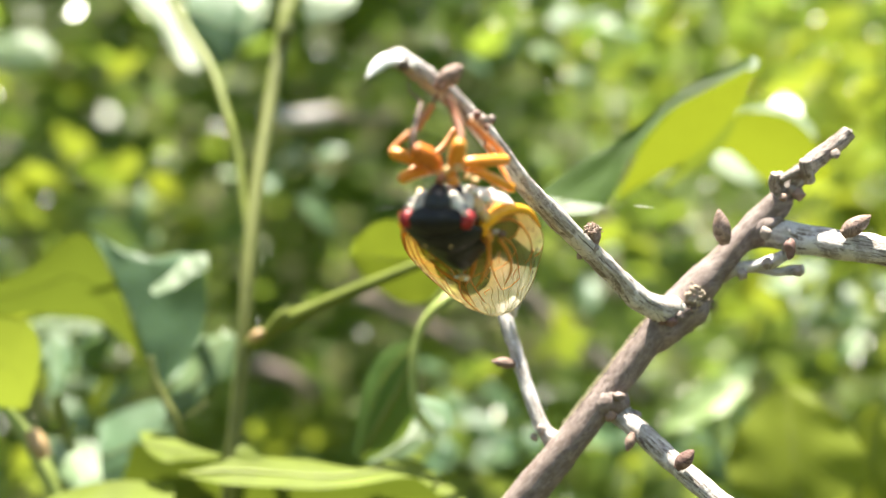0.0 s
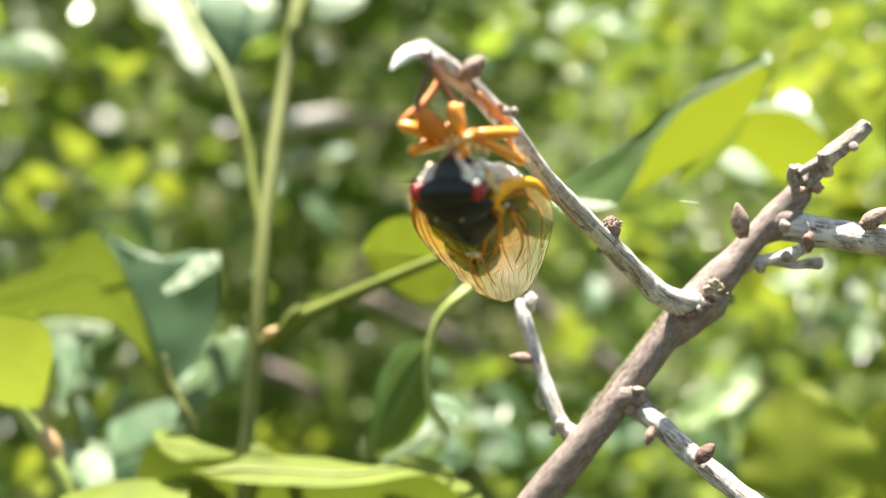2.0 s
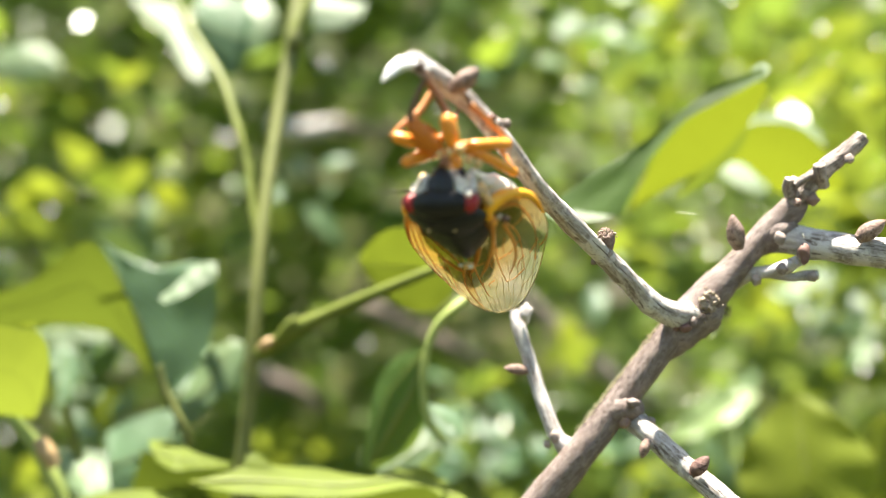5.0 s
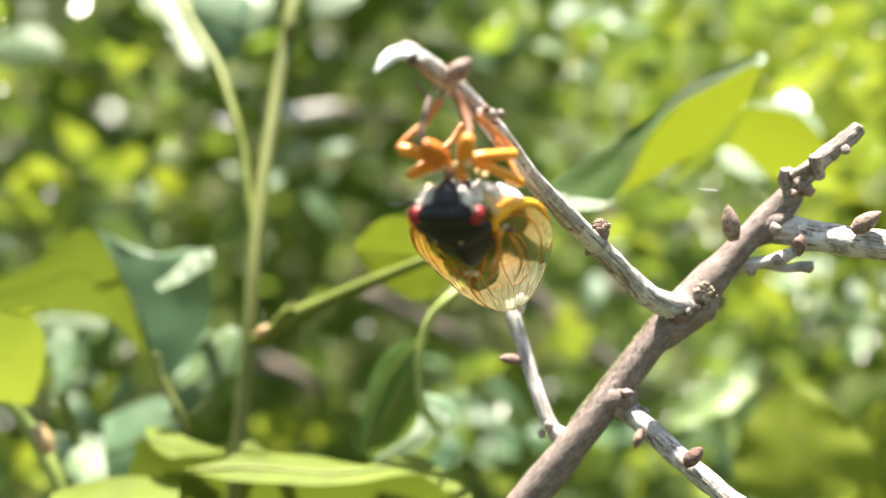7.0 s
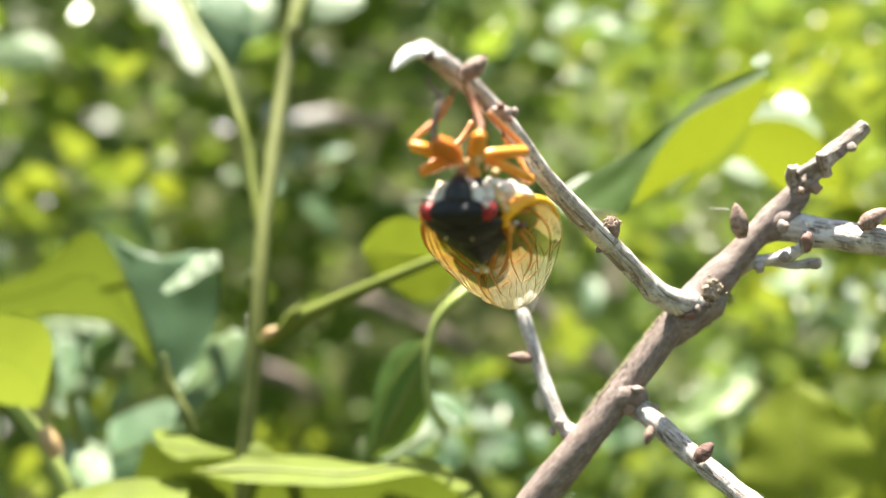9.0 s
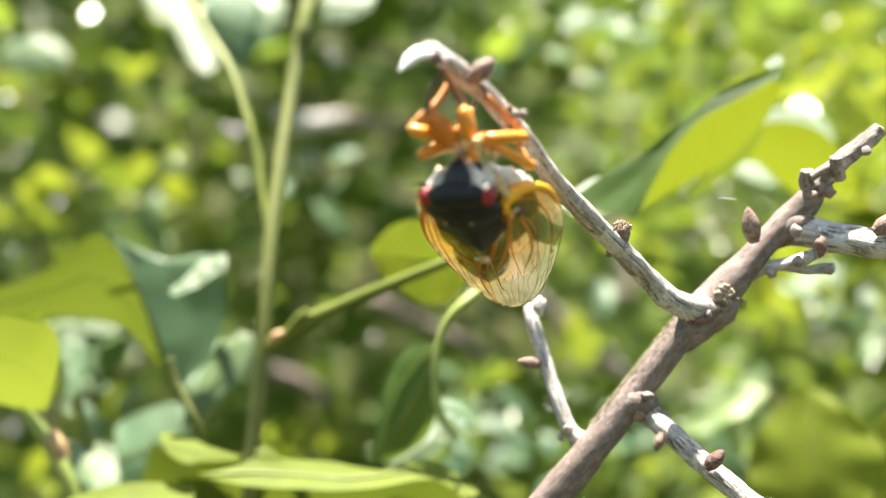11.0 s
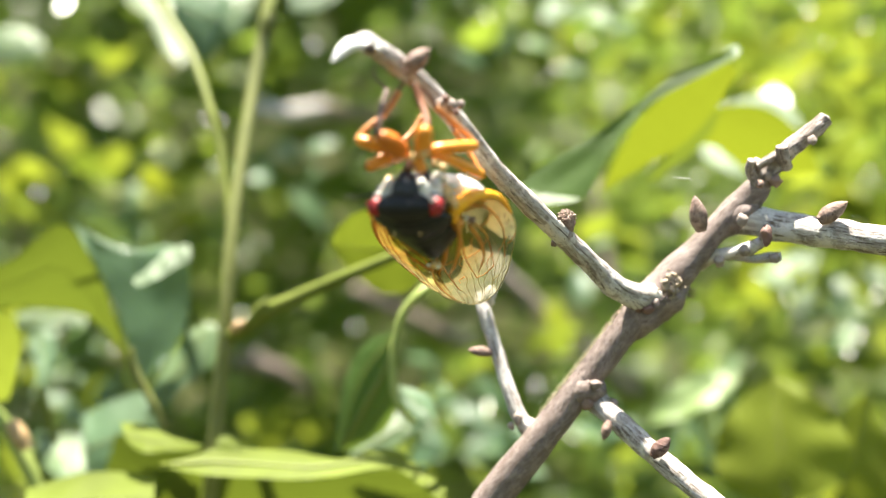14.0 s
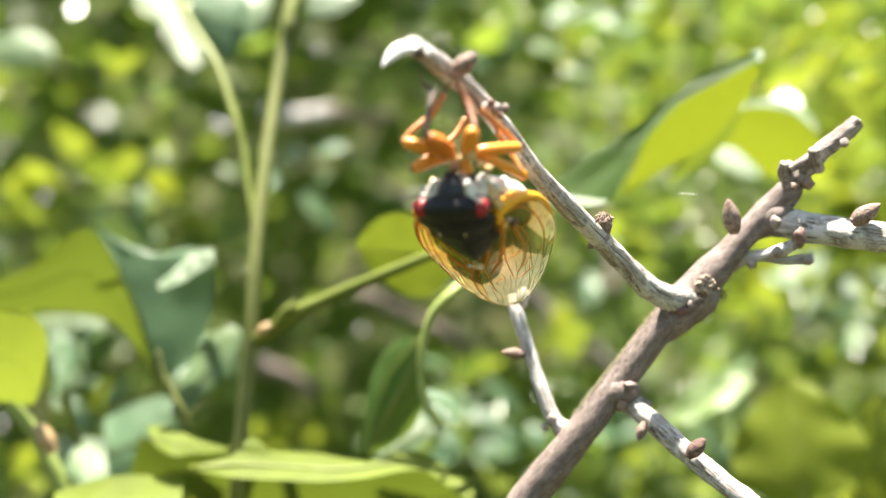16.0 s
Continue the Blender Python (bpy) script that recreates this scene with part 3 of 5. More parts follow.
        tube([p, p + Vector((rng.uniform(2, 9), rng.uniform(-4, 2), rng.uniform(-8, 1))) * k, p + Vector((rng.uniform(8, 18), rng.uniform(-6, 4), rng.uniform(-14, 0))) * k], [k * 0.9, k * 0.7, k * 0.3], 4, 2, 0, 1, 0, True, hairs)
    add("bristles", hairs, BARK_BROWN, "frayed bark fibres")
    # cut end of the twig and the strip of bleached bark that hangs from it
    add("cut_end", egg(spot(731, 88, 1.345), (0.3, -1, -0.6), s(1.3) * 12, s(1.3) * 24, 10, 6, 0.8, 0.2, 71), CUT_WOOD, "dark hollow end of the twig")
    peel = bmesh.new()
    line = spline([spot(748, 88, 1.33), spot(726, 80, 1.345), spot(703, 80, 1.35), spot(684, 92, 1.355), spot(666, 112, 1.36)],
                  [s(1.3) * r for r in (7, 11, 14, 12, 2)], 6)
    rows = []
    for p, r in line:
        lean = Vector((-0.5, 0.30, 0.75)).normalized()
        rows.append([peel.verts.new(p + lean * r * c + Vector((0, -1, 0.4)) * r * 0.35 * (1 - c * c)) for c in (-1, -0.6, -0.2, 0.2, 0.6, 1)])
    for a, b in zip(rows, rows[1:]):
        for i in range(5):
            peel.faces.new((a[i], a[i + 1], b[i + 1], b[i]))
    skin = add("peeled_bark", peel, PEEL, "curled strip of bleached white bark")
    skin.modifiers.new("thickness", "SOLIDIFY").thickness = 0.0003
    add("cut_end", egg(spot(1508, 219, 1.02), (0.7, -0.3, 0.6), s(1) * 13, s(1) * 27, 12, 6, 0.8, 0.3, 73), BARK_PALE)
    # lichen crumbs at the fork and along the upper edge
    rng = random.Random(4)
    crumbs = bmesh.new()
    for i in range(100):
        t = rng.random()
        if i < 40:
            u, v, k = 1236 + rng.gauss(0, 12), 516 + rng.gauss(0, 14), 1.018
        else:
            u, v, k = 1149 - t * 26 + rng.gauss(0, 2), 556 + t * 34 + rng.gauss(0, 2), 1.0
        egg(spot(u, v, k), (rng.gauss(0, 1), -1, rng.gauss(0, 1)), s(1) * rng.uniform(4, 9), s(1) * rng.uniform(2, 5), 5, 4, 0.8, 0, i, crumbs)
    add("lichen", crumbs, LICHEN, "yellow-grey lichen crumbs")
    return trunk


branch()


# ---- the cicada ----
def cicada():
    ahead = Vector((-0.20, -0.96, 0.20)).normalized()
    back = Vector((0.05, 0, -1))
    back = (back - ahead * back.dot(ahead)).normalized()
    right = ahead.cross(back)
    frame_at = Matrix((right, ahead, back)).transposed().to_4x4()
    frame_at.translation = spot(793, 361, 1.30) - ahead * 8.3 * MM
    inverse = frame_at.inverted()
    body = new("cicada")
    body.matrix_world = frame_at
    tagged(body, "black cicada with red eyes and orange wing edges", "insect")

    def put(name, make, mat, label="", parent=None, origin=None):
        bm = make if isinstance(make, bmesh.types.BMesh) else make()
        bmesh.ops.scale(bm, verts=bm.verts, vec=(MM, MM, MM))
        return part(name, bm, mat, parent or body, label, origin)

    def shell(centre, half, shape=None, bm=None, segs=28, rings=18):
        return ball(bm or bmesh.new(), centre, half, shape, segs, rings)

    head = put("head", shell((0, 7.6, 0.2), (3.9, 2.2, 1.9), lambda x, y, z: (x, y * (1 - 0.25 * x * x), z * (1 - 0.3 * x * x) * (0.75 if z < 0 else 1))), BLACK, "glossy black head")
    ridged = lambda x, y, z: (x * (1 + 0.28 * z) * (1 + 0.03 * math.sin(z * 26)), y * (1 + 0.05 * math.sin(z * 26)) * (1 - 0.1 * abs(x)), z)
    put("face", shell((0.1, 8.6, -1.9), (1.55, 1.5, 2.15), ridged), SLATE, "bulging ridged slate-black face", head)
    put("brow", shell((0, 8.0, -0.35), (3.1, 1.7, 1.15), lambda x, y, z: (x, y, z * (1 - 0.25 * x * x))), BLACK, "black band between the eyes", head)
    for side in (-1, 1):
        put("eye", shell((side * 3.42, 7.95, 0.15), (1.05, 0.85, 1.15), lambda x, y, z: (x * (1 - 0.12 * z), y, z)), RED_EYE, "round red compound eye", head)
        put("pupil", shell((side * 3.5 - 0.15, 8.62, 0.35), (0.24, 0.18, 0.3), None, None, 10, 8), PUPIL, "", head)
        put("antenna", tube([(side * 3.2, 9.2, -1.0), (side * 4.4, 10.0, -0.6), (side * 5.2, 10.2, -0.5), (side * 6.8, 10.4, -0.4)], [0.18, 0.10, 0.05, 0.03], 6, 4), BLACK, "", head)
        put("cheek", shell((side * 2.15, 7.9, -1.75), (0.95, 0.8, 1.55), lambda x, y, z, g=side: (x + g * 0.45 * z, y, z * (1 + 0.06 * math.sin(9 * x)))), SILVER, "silvery downy cheek", head)
        put("cheek_ridge", shell((side * 3.3, 7.6, -1.25), (0.75, 0.7, 0.5)), SILVER, "pale ridge above the eye", head)
        # A tan spot low on the black shield, one to each side.
        put("shield_spot", shell((side * 1.5, 6.3, 2.95), (0.2, 0.2, 0.18), None, None, 10, 8), TAN, "", head)
    put("beak", tube([(0.4, 9.5, -3.6), (0.5, 8.2, -4.9), (0.5, 4.5, -5.2)], [0.55, 0.5, 0.3], 10, 5), SHIN, "orange-brown beak", head)
    put("pronotum", shell((0.15, 5.0, 0.55), (4.65, 3.0, 2.7), lambda x, y, z: (x * (1 - 0.10 * y - 0.34 * max(0, z) ** 1.5) + 0.12 * max(0, z), y, z * (1 - 0.10 * x * x + 0.015 * math.sin(9 * x)) * (0.35 if z < 0 else 1.08))), BLACK, "black shield behind the head")
    put("thorax", shell((0, -0.8, 0.3), (3.8, 5.2, 2.7), lambda x, y, z: (x * (1 + 0.25 * min(0, y) - 0.4 * max(0, z)), y, z * (0.4 if z < 0 else 1))), BLACK, "domed black back")
    put("mesonotum", shell((0.45, 0.3, 1.3), (4.4, 5.6, 3.15), lambda x, y, z: (x * (1 + 0.3 * min(0, y) - 0.5 * max(0, z)) + 0.25 * max(0, z), y, z * (1 - 0.12 * x * x))), BLACK, "black tapered back plate")
    put("scutellum", shell((1.5, -3.2, 4.75), (0.75, 0.9, 0.42), lambda x, y, z: (x, y, z * (1 + 0.4 * x * x))), TAN, "tan cross-shaped ridge")
    for x, z in ((0.7, 4.85), (1.9, 5.05)):
        put("scutellum_spot", shell((x, -2.5, z), (0.3, 0.3, 0.22), None, None, 10, 8), SILVER, "pale spot on the back ridge")
    put("underside", shell((0.8, 3.9, -2.3), (4.3, 4.2, 2.5), lambda x, y, z: (x * (1 + 0.36 * min(0, z)) , y, z * (1 + 0.06 * math.sin(11 * y + 3 * x)))), SILVER, "silvery downy underside")
    for x, y, z, w, h, mat in ((3.1, 6.9, -2.4, 0.9, 1.2, SILVER), (4.3, 6.1, -1.9, 0.8, 1.1, TAN), (4.6, 5.4, -3.0, 1.0, 0.7, SILVER), (3.6, 6.5, -3.6, 0.8, 0.7, SILVER), (5.0, 5.4, -0.9, 0.6, 0.7, TAN), (2.2, 7.2, -3.3, 0.55, 1.0, SLATE), (4.0, 6.4, -0.8, 0.45, 0.8, BROWN_LEG), (-2.4, 6.6, -3.0, 0.5, 0.9, TAN), (-3.3, 6.4, -2.0, 0.55, 0.8, SLATE)):
        put("side_plate", shell((x, y, z), (w, 0.8, h), lambda a, b, c: (a + 0.25 * c, b, c)), mat, "downy plate on the chest")
    put("flank", shell((4.8, 0.4, -3.4), (3.3, 3.7, 2.1), lambda x, y, z: (x, y * (1 + 0.06 * math.sin(9 * x)), z * (1 - 0.25 * max(0, x)) * (1 + 0.06 * math.sin(12 * x)) + 0.16 * x)), WHITE_DOWN, "silvery downy flank")
    ringed = lambda x, y, z: ((x * (1 + 0.02 * math.sin(30 * y))) * (1 + 0.25 * y), y, z * (1 + 0.03 * math.sin(30 * y)))
    put("abdomen", shell((0.3, -6.5, -2.2), (3.4, 5.5, 2.2), ringed), BLACK, "black ringed abdomen", None)

    # wings: a leading edge and a trailing edge, with the membrane and its veins between
    def wing(edge, hem, lift, side):
        lead, trail = [p for p, _ in spline(edge, [0] * 7, 8)], [p for p, _ in spline(hem, [0] * 7, 8)]

        def at(a, c):
            x = a * (len(lead) - 1)
            i = min(int(x), len(lead) - 2)
            p = lead[i].lerp(lead[i + 1], x - i)
            q = trail[i].lerp(trail[i + 1], x - i)
            r = p.lerp(q, c)
            puff = lift * math.sin(math.pi * c) * math.sin(math.pi * min(1, a * 1.05)) + (0.12 * math.sin(a * 37 + c * 9) + 0.16 * math.sin(c * 34 + 3 * a) + 0.35 * noise.noise(Vector((a * 9, c * 5, side * 3)))) * math.sin(math.pi * c)
            return r + Vector((0.75 * side, 0, 0.5)) * puff

        film = bmesh.new()
        uv = film.loops.layers.uv.verify()
        n, m = 44, 16
        grid = [[film.verts.new(at(j / n, i / m)) for i in range(m + 1)] for j in range(n + 1)]
        for j in range(n):
            for i in range(m):
                f = film.faces.new((grid[j][i], grid[j][i + 1], grid[j + 1][i + 1], grid[j + 1][i]))
                for loop, (x, y) in zip(f.loops, ((i, j), (i + 1, j), (i + 1, j + 1), (i, j + 1))):
                    loop[uv].uv = (y / n, x / m)
        skin = put("wing", film, MEMBRANE if side > 0 else MEMBRANE_AMBER, "clear amber-tinted wing with orange veins")

        def vein(name, path, r0, r1, mat, sides=6):
            pts = [at(a, min(1, max(0, c + (0.035 * noise.noise(Vector((a * 23, c * 31, side))) if 0 < c < 1 else 0)))) for a, c in path]
            k = len(pts)
            put(name, tube(pts, [(0.38 if mat is DARK_VEIN else 0.44 if mat is PALE_VEIN else 0.6 if side > 0 else 0.42) * (r0 + (r1 - r0) * i / (k - 1)) for i in range(k)], sides, 5), mat, "", skin)

        put("leading_edge", tube([at(a, 0.0) for a in (0.0, 0.05, 0.10, 0.16, 0.22, 0.29, 0.36, 0.44)], [w * (1.05 if side > 0 else 0.45) for w in (0.62, 0.78, 0.84, 0.78, 0.66, 0.48, 0.32, 0.16)], 10, 5), COSTA if side > 0 else AMBER, "thick orange leading edge" if side > 0 else "thin amber leading edge", skin)
        vein("edge_vein", [(0.42, 0), (0.5, 0), (0.6, 0), (0.75, 0), (0.9, 0), (0.985, 0.05), (1.0, 0.5), (0.97, 0.95), (0.9, 1.0), (0.75, 1.0)], 0.16, 0.10, PALE_VEIN)
        vein("vein", [(0.03, 0.25), (0.15, 0.16), (0.3, 0.14), (0.45, 0.14), (0.62, 0.16)], 0.34, 0.12, AMBER)
        vein("vein", [(0.04, 0.4), (0.15, 0.36), (0.3, 0.36), (0.42, 0.34), (0.6, 0.36)], 0.30, 0.10, AMBER)
        vein("vein", [(0.05, 0.55), (0.15, 0.58), (0.28, 0.6), (0.42, 0.62), (0.6, 0.6)], 0.30, 0.10, AMBER)
        vein("vein", [(0.05, 0.75), (0.18, 0.82), (0.33, 0.86), (0.5, 0.86), (0.66, 0.82)], 0.30, 0.10, AMBER)
        vein("vein", [(0.0, 1.0), (0.15, 1.0), (0.3, 1.0), (0.5, 1.0), (0.75, 1.0)], 0.26, 0.07, AMBER)
        for a, c0, c1 in ((0.33, 0.14, 0.36), (0.42, 0.36, 0.62), (0.36, 0.6, 0.86), (0.55, 0.0, 0.15), (0.6, 0.36, 0.6)):
            vein("cross_vein", [(a, c0), (a + 0.015, (c0 + c1) / 2), (a, c1)], 0.12, 0.12, AMBER)
        # the zigzag of dark cells along the outer margin
        cells = [0.02, 0.13, 0.24, 0.35, 0.46, 0.57, 0.68, 0.79, 0.90, 0.98]
        zig = []
        for i, c in enumerate(cells):
            a = 0.86 + (0.03 if i % 2 else 0.0) - 0.10 * abs(c - 0.5)
            zig.append((a, c))
        vein("dark_vein", zig, 0.09, 0.09, DARK_VEIN)
        for a, c in zig:
            vein("dark_vein", [(a, c), (min(0.99, a + 0.06), c), (min(0.995, a + 0.13), c * 0.9 + 0.05)], 0.08, 0.05, DARK_VEIN)
            vein("dark_vein", [(0.50 + 0.05 * math.sin(c * 20), 0.1 + 0.8 * c)] + [(0.56 + 0.06 * j, 0.1 + 0.8 * c + 0.022 * math.sin(7.3 * j + 23 * c)) for j in range(4)] + [(a, c)], 0.10, 0.07, PALE_VEIN)
        # a broken dark squiggle behind the outer margin, and pale folds in the skin
        rng = random.Random(5 + side)
        for i in range(17):
            a0 = 0.38 + i * 0.033 + 0.008 * rng.random()
            c0 = 0.05 + 0.06 * rng.random()
            vein("dark_vein", [(a0, c0), (a0 + 0.010, c0 + 0.035 * rng.choice((-1, 1))), (a0 + 0.022, c0 + 0.02 * rng.choice((-1, 1)))], 0.15, 0.10, DARK_VEIN)
        vein("dark_vein", [(0.93, 0.03), (0.955, 0.18), (0.945, 0.33), (0.96, 0.5), (0.95, 0.66), (0.94, 0.85)], 0.2, 0.14, DARK_VEIN)
        for i in range(9):
            a0, c0 = rng.uniform(0.3, 0.82), rng.uniform(0.12, 0.9)
            vein("cross_vein", [(a0, c0), (a0 + 0.02, c0 + 0.05), (a0 + 0.05, c0 + 0.07)], 0.13, 0.08, AMBER if a0 < 0.55 else PALE_VEIN)
        return skin

    wing([(4.5, 4.2, 0.2), (6.6, 3.6, -2.0), (9.4, 0.2, -2.9), (10.7, -5.5, -1.0), (9.2, -13, 1.5), (6.6, -22, 4.2), (3.2, -28, 5.3)],
         [(3.6, 2.4, 1.6), (2.6, -1, 3.4), (0.4, -6, 4.9), (-0.3, -13, 5.5), (-0.4, -21, 5.6), (0.8, -27, 5.6), (1.8, -28.5, 5.5)], 1.1, 1)
    wing([(-4.5, 4.0, 0.2), (-5.5, 1.0, 0.5), (-6.0, -4, 1.5), (-5.4, -9, 2.6), (-3.5, -17, 4.1), (-1.4, -24, 5.0), (-0.2, -29.5, 5.2)],
         [(-3.3, 2.8, 1.2), (-1.3, 0.0, 2.8), (1.2, -4.8, 4.4), (0.5, -13, 5.2), (0.1, -21, 5.4), (0.0, -27, 5.3), (0.6, -29.8, 5.0)], 0.5, -1)
    put("wing_hinge", shell((4.9, 3.4, 0.4), (0.55, 0.8, 0.75)), COSTA, "orange wing hinge")
    put("wing_hinge", shell((5.4, 3.2, 1.1), (0.5, 0.7, 0.65)), AMBER, "orange wing hinge")
    put("wing_hinge", shell((6.0, 2.4, 0.25), (0.45, 0.5, 0.35)), SILVER, "pale wing root")
    put("wing_hinge", shell((6.7, 2.6, 0.5), (0.55, 0.4, 0.40)), BROWN_LEG, "black spot at the wing root")
    put("wing_hinge", shell((-4.75, 4.6, -0.15), (0.5, 0.9, 0.75)), COSTA, "orange wing hinge")
    put("inner_wing", tube([(5.2, 2.4, 1.4), (5.0, 0.5, 3.0), (3.9, -3, 4.6), (2.4, -7, 5.2)], [0.32, 0.26, 0.2, 0.08], 8, 6), AMBER, "orange folded inner wing edge")
    put("inner_wing", tube([(6.4, 1.8, 1.0), (7.2, -1.0, 2.2), (7.0, -5, 3.3), (5.6, -10, 4.2)], [0.26, 0.22, 0.16, 0.07], 8, 6), AMBER, "orange folded inner wing edge")
    put("inner_wing", tube([(3.4, 0.5, 2.2), (2.6, -3, 3.6), (1.6, -6, 4.4), (0.6, -9, 4.7)], [0.3, 0.32, 0.24, 0.12], 8, 6), AMBER, "orange folded inner wing edge")
    put("inner_wing", tube([(-2.2, -3, 3.4), (-0.6, -6, 4.3), (0.8, -8.5, 4.6)], [0.12, 0.2, 0.12], 8, 6), AMBER)

    # legs, by where their joints stand
    def joint(u, v, k):
        return inverse @ spot(u, v, k)

    def limb(name, pts, radii, mat, parent, base, label=""):
        """A part that turns about the first of its joints; base: where its parent's joint is."""
        first = joint(*pts[0])
        bm = tube([joint(*p) - first for p in pts], [r * step(1.3) for r in radii], 14, 6, 0.05, 700, 3)
        ob = part(name, bm, mat, parent, label)
        ob.location = first - base
        return ob, first

    out = {}

    def leg(name, thigh, thick, shin, shin_r, foot, shin_mat, thigh_mat=ORANGE):
        femur, hip = limb("leg", thigh, thick, thigh_mat, body, Vector((0, 0, 0)), "orange leg with brown shin")
        tibia, knee = limb("shin", shin, shin_r, shin_mat, femur, hip, "brown shin" if shin_mat is BROWN_LEG else "orange-brown shin")
        part("knee", ball(bmesh.new(), joint(*thigh[-1]) - hip, [thick[-1] * 0.8 * step(1.3)] * 3, None, 10, 8), SHIN, femur, "pale brown knee")
        part("foot", tube([joint(*p) - knee for p in foot], [r * step(1.3) for r in (3.8, 3.2, 2.6, 2, 1.5)][:len(foot)], 8, 5, 0.05, 700, 4), BROWN_LEG, tibia, "dark hooked foot")
        spines = bmesh.new()
        for i in range(4):
            p = joint(*shin[1]).lerp(joint(*shin[2]), i / 3) - knee
            tube([p, p + Vector((0.35 * (-1) ** i, 0.3, -0.55)) * MM], [0.11 * MM, 0.02 * MM], 5, 2, 0, 1, 0, True, spines)
        part("spines", spines, BROWN_LEG, tibia)
        out[name] = (femur, tibia, hip, knee, joint(*foot[0]))

    leg("left_front", [(788, 274, 1.315), (780, 264, 1.325), (768, 254, 1.335), (752, 245, 1.345), (744, 240, 1.345)], [11, 17, 18, 15, 8],
        [(744, 241, 1.35), (743, 222, 1.345), (746, 196, 1.335), (753, 163, 1.32)], [5.5, 5.5, 5, 5.5],
        [(753, 163, 1.32), (744, 152, 1.32), (732, 143, 1.32), (727, 130, 1.32), (730, 119, 1.32)], BROWN_LEG, ORANGE_SHADED)
    leg("left_mid", [(782, 272, 1.285), (760, 264, 1.30), (728, 257, 1.31), (712, 253, 1.31), (705, 251, 1.31)], [10, 11, 11.5, 11, 8],
        [(704, 248, 1.31), (722, 228, 1.305), (748, 204, 1.295), (771, 164, 1.285)], [4.5, 5.5, 7, 7.5],
        [(771, 164, 1.285), (775, 154, 1.29), (781, 144, 1.30)], SHIN)
    leg("left_hind", [(795, 274, 1.28), (775, 278, 1.29), (746, 288, 1.30), (730, 295, 1.305), (724, 297, 1.305)], [8, 10, 11, 11, 8],
        [(722, 297, 1.295), (752, 273, 1.27), (792, 240, 1.25), (812, 206, 1.24)], [4.5, 5, 6, 6.5],
        [(812, 206, 1.24), (815, 197, 1.24), (820, 188, 1.25)], SHIN)
    leg("right_front", [(816, 282, 1.315), (819, 268, 1.325), (822, 252, 1.335), (825, 232, 1.345), (827, 222, 1.345)], [8, 12, 15.5, 14, 9],
        [(829, 219, 1.345), (824, 200, 1.335), (812, 174, 1.325), (799, 148, 1.325)], [5.5, 6.5, 7, 6],
        [(799, 148, 1.325), (792, 136, 1.335), (787, 127, 1.34)], SHIN_DARK)
    leg("right_mid", [(818, 270, 1.29), (845, 261, 1.295), (880, 255, 1.285), (902, 252, 1.27), (910, 252, 1.265)], [9, 11, 11, 10.5, 8],
        [(909, 250, 1.265), (892, 232, 1.265), (866, 210, 1.275), (838, 187, 1.285)], [4.5, 5.5, 6, 6.5],
        [(838, 187, 1.285), (828, 170, 1.29), (814, 158, 1.30)], SHIN)
    leg("right_hind", [(838, 272, 1.29), (862, 275, 1.29), (895, 289, 1.275), (916, 299, 1.26), (923, 302, 1.255)], [8, 9, 10, 10, 8],
        [(921, 301, 1.245), (910, 282, 1.24), (892, 256, 1.235), (870, 228, 1.245)], [4.5, 5, 5.5, 5.5],
        [(870, 228, 1.245), (866, 214, 1.25), (860, 203, 1.26)], SHIN)
    for u, v, k, r, mat in ((807, 276, 1.33, 7, TAN), (825, 269, 1.335, 9, TAN), (820, 294, 1.325, 11, ORANGE), (812, 282, 1.325, 9, ORANGE), (790, 278, 1.32, 7, TAN), (842, 286, 1.315, 7, TAN), (858, 292, 1.31, 7, TAN), (844, 349, 1.335, 5, SILVER), (806, 290, 1.325, 6, SHIN), (832, 262, 1.33, 8, ORANGE)):
        bm = ball(bmesh.new(), joint(u, v, k), [r * step(1.3)] * 3, None, 12, 8)
        part("hip", bm, mat, body, "tan leg joint")
    return body, frame_at, out


CICADA, CICADA_AT, LEGS = cicada()


# ---- the green plants close behind ----
def stalk(name, pts, radii, mat, label, category="stem", parent=None):
    bm = tube([spot(*p) for p in pts], [r * step(pts[i][2]) for i, r in enumerate(radii)], 12, 8, 0.05, 200, 5)
    if parent:
        return part(name, bm, mat, parent, label)
    origin = spot(*pts[0])
    return tagged(link_mesh(name, bm, mat, origin), label, category)


def leaf(base, tip, width, facing, mat, label, fold=0.25, bend=0.08, wave=0.02, shape=0.85, turn=0.0, seed=0, rib=STEM_PALE, notch=0.0):
    """A leaf of its own: blade and the rib along it. Bearings and nearness for base and tip, width in units of bearing."""
    b, t = spot(*base), spot(*tip)
    w = width * step((base[2] + tip[2]) / 2)
    ob = link_mesh("leaf", blade(b, t, w, facing, fold, bend, wave, shape, turn, 8, 18, seed, notch=notch), mat, b)
    tagged(ob, label, "leaf", group="leaves of the green shoots")
    face = Vector(facing)
    along = (t - b).normalized()
    face = (face - along * face.dot(along)).normalized()
    size = (t - b).length
    mid = [(t - b) * a + face * (bend * size * math.sin(math.pi * a)) for a in (0, 0.2, 0.4, 0.6, 0.8, 0.97)]
    part("midrib", tube(mid, [size * r for r in (0.012, 0.010, 0.008, 0.006, 0.004, 0.002)], 6, 3), rib, ob)
    return ob


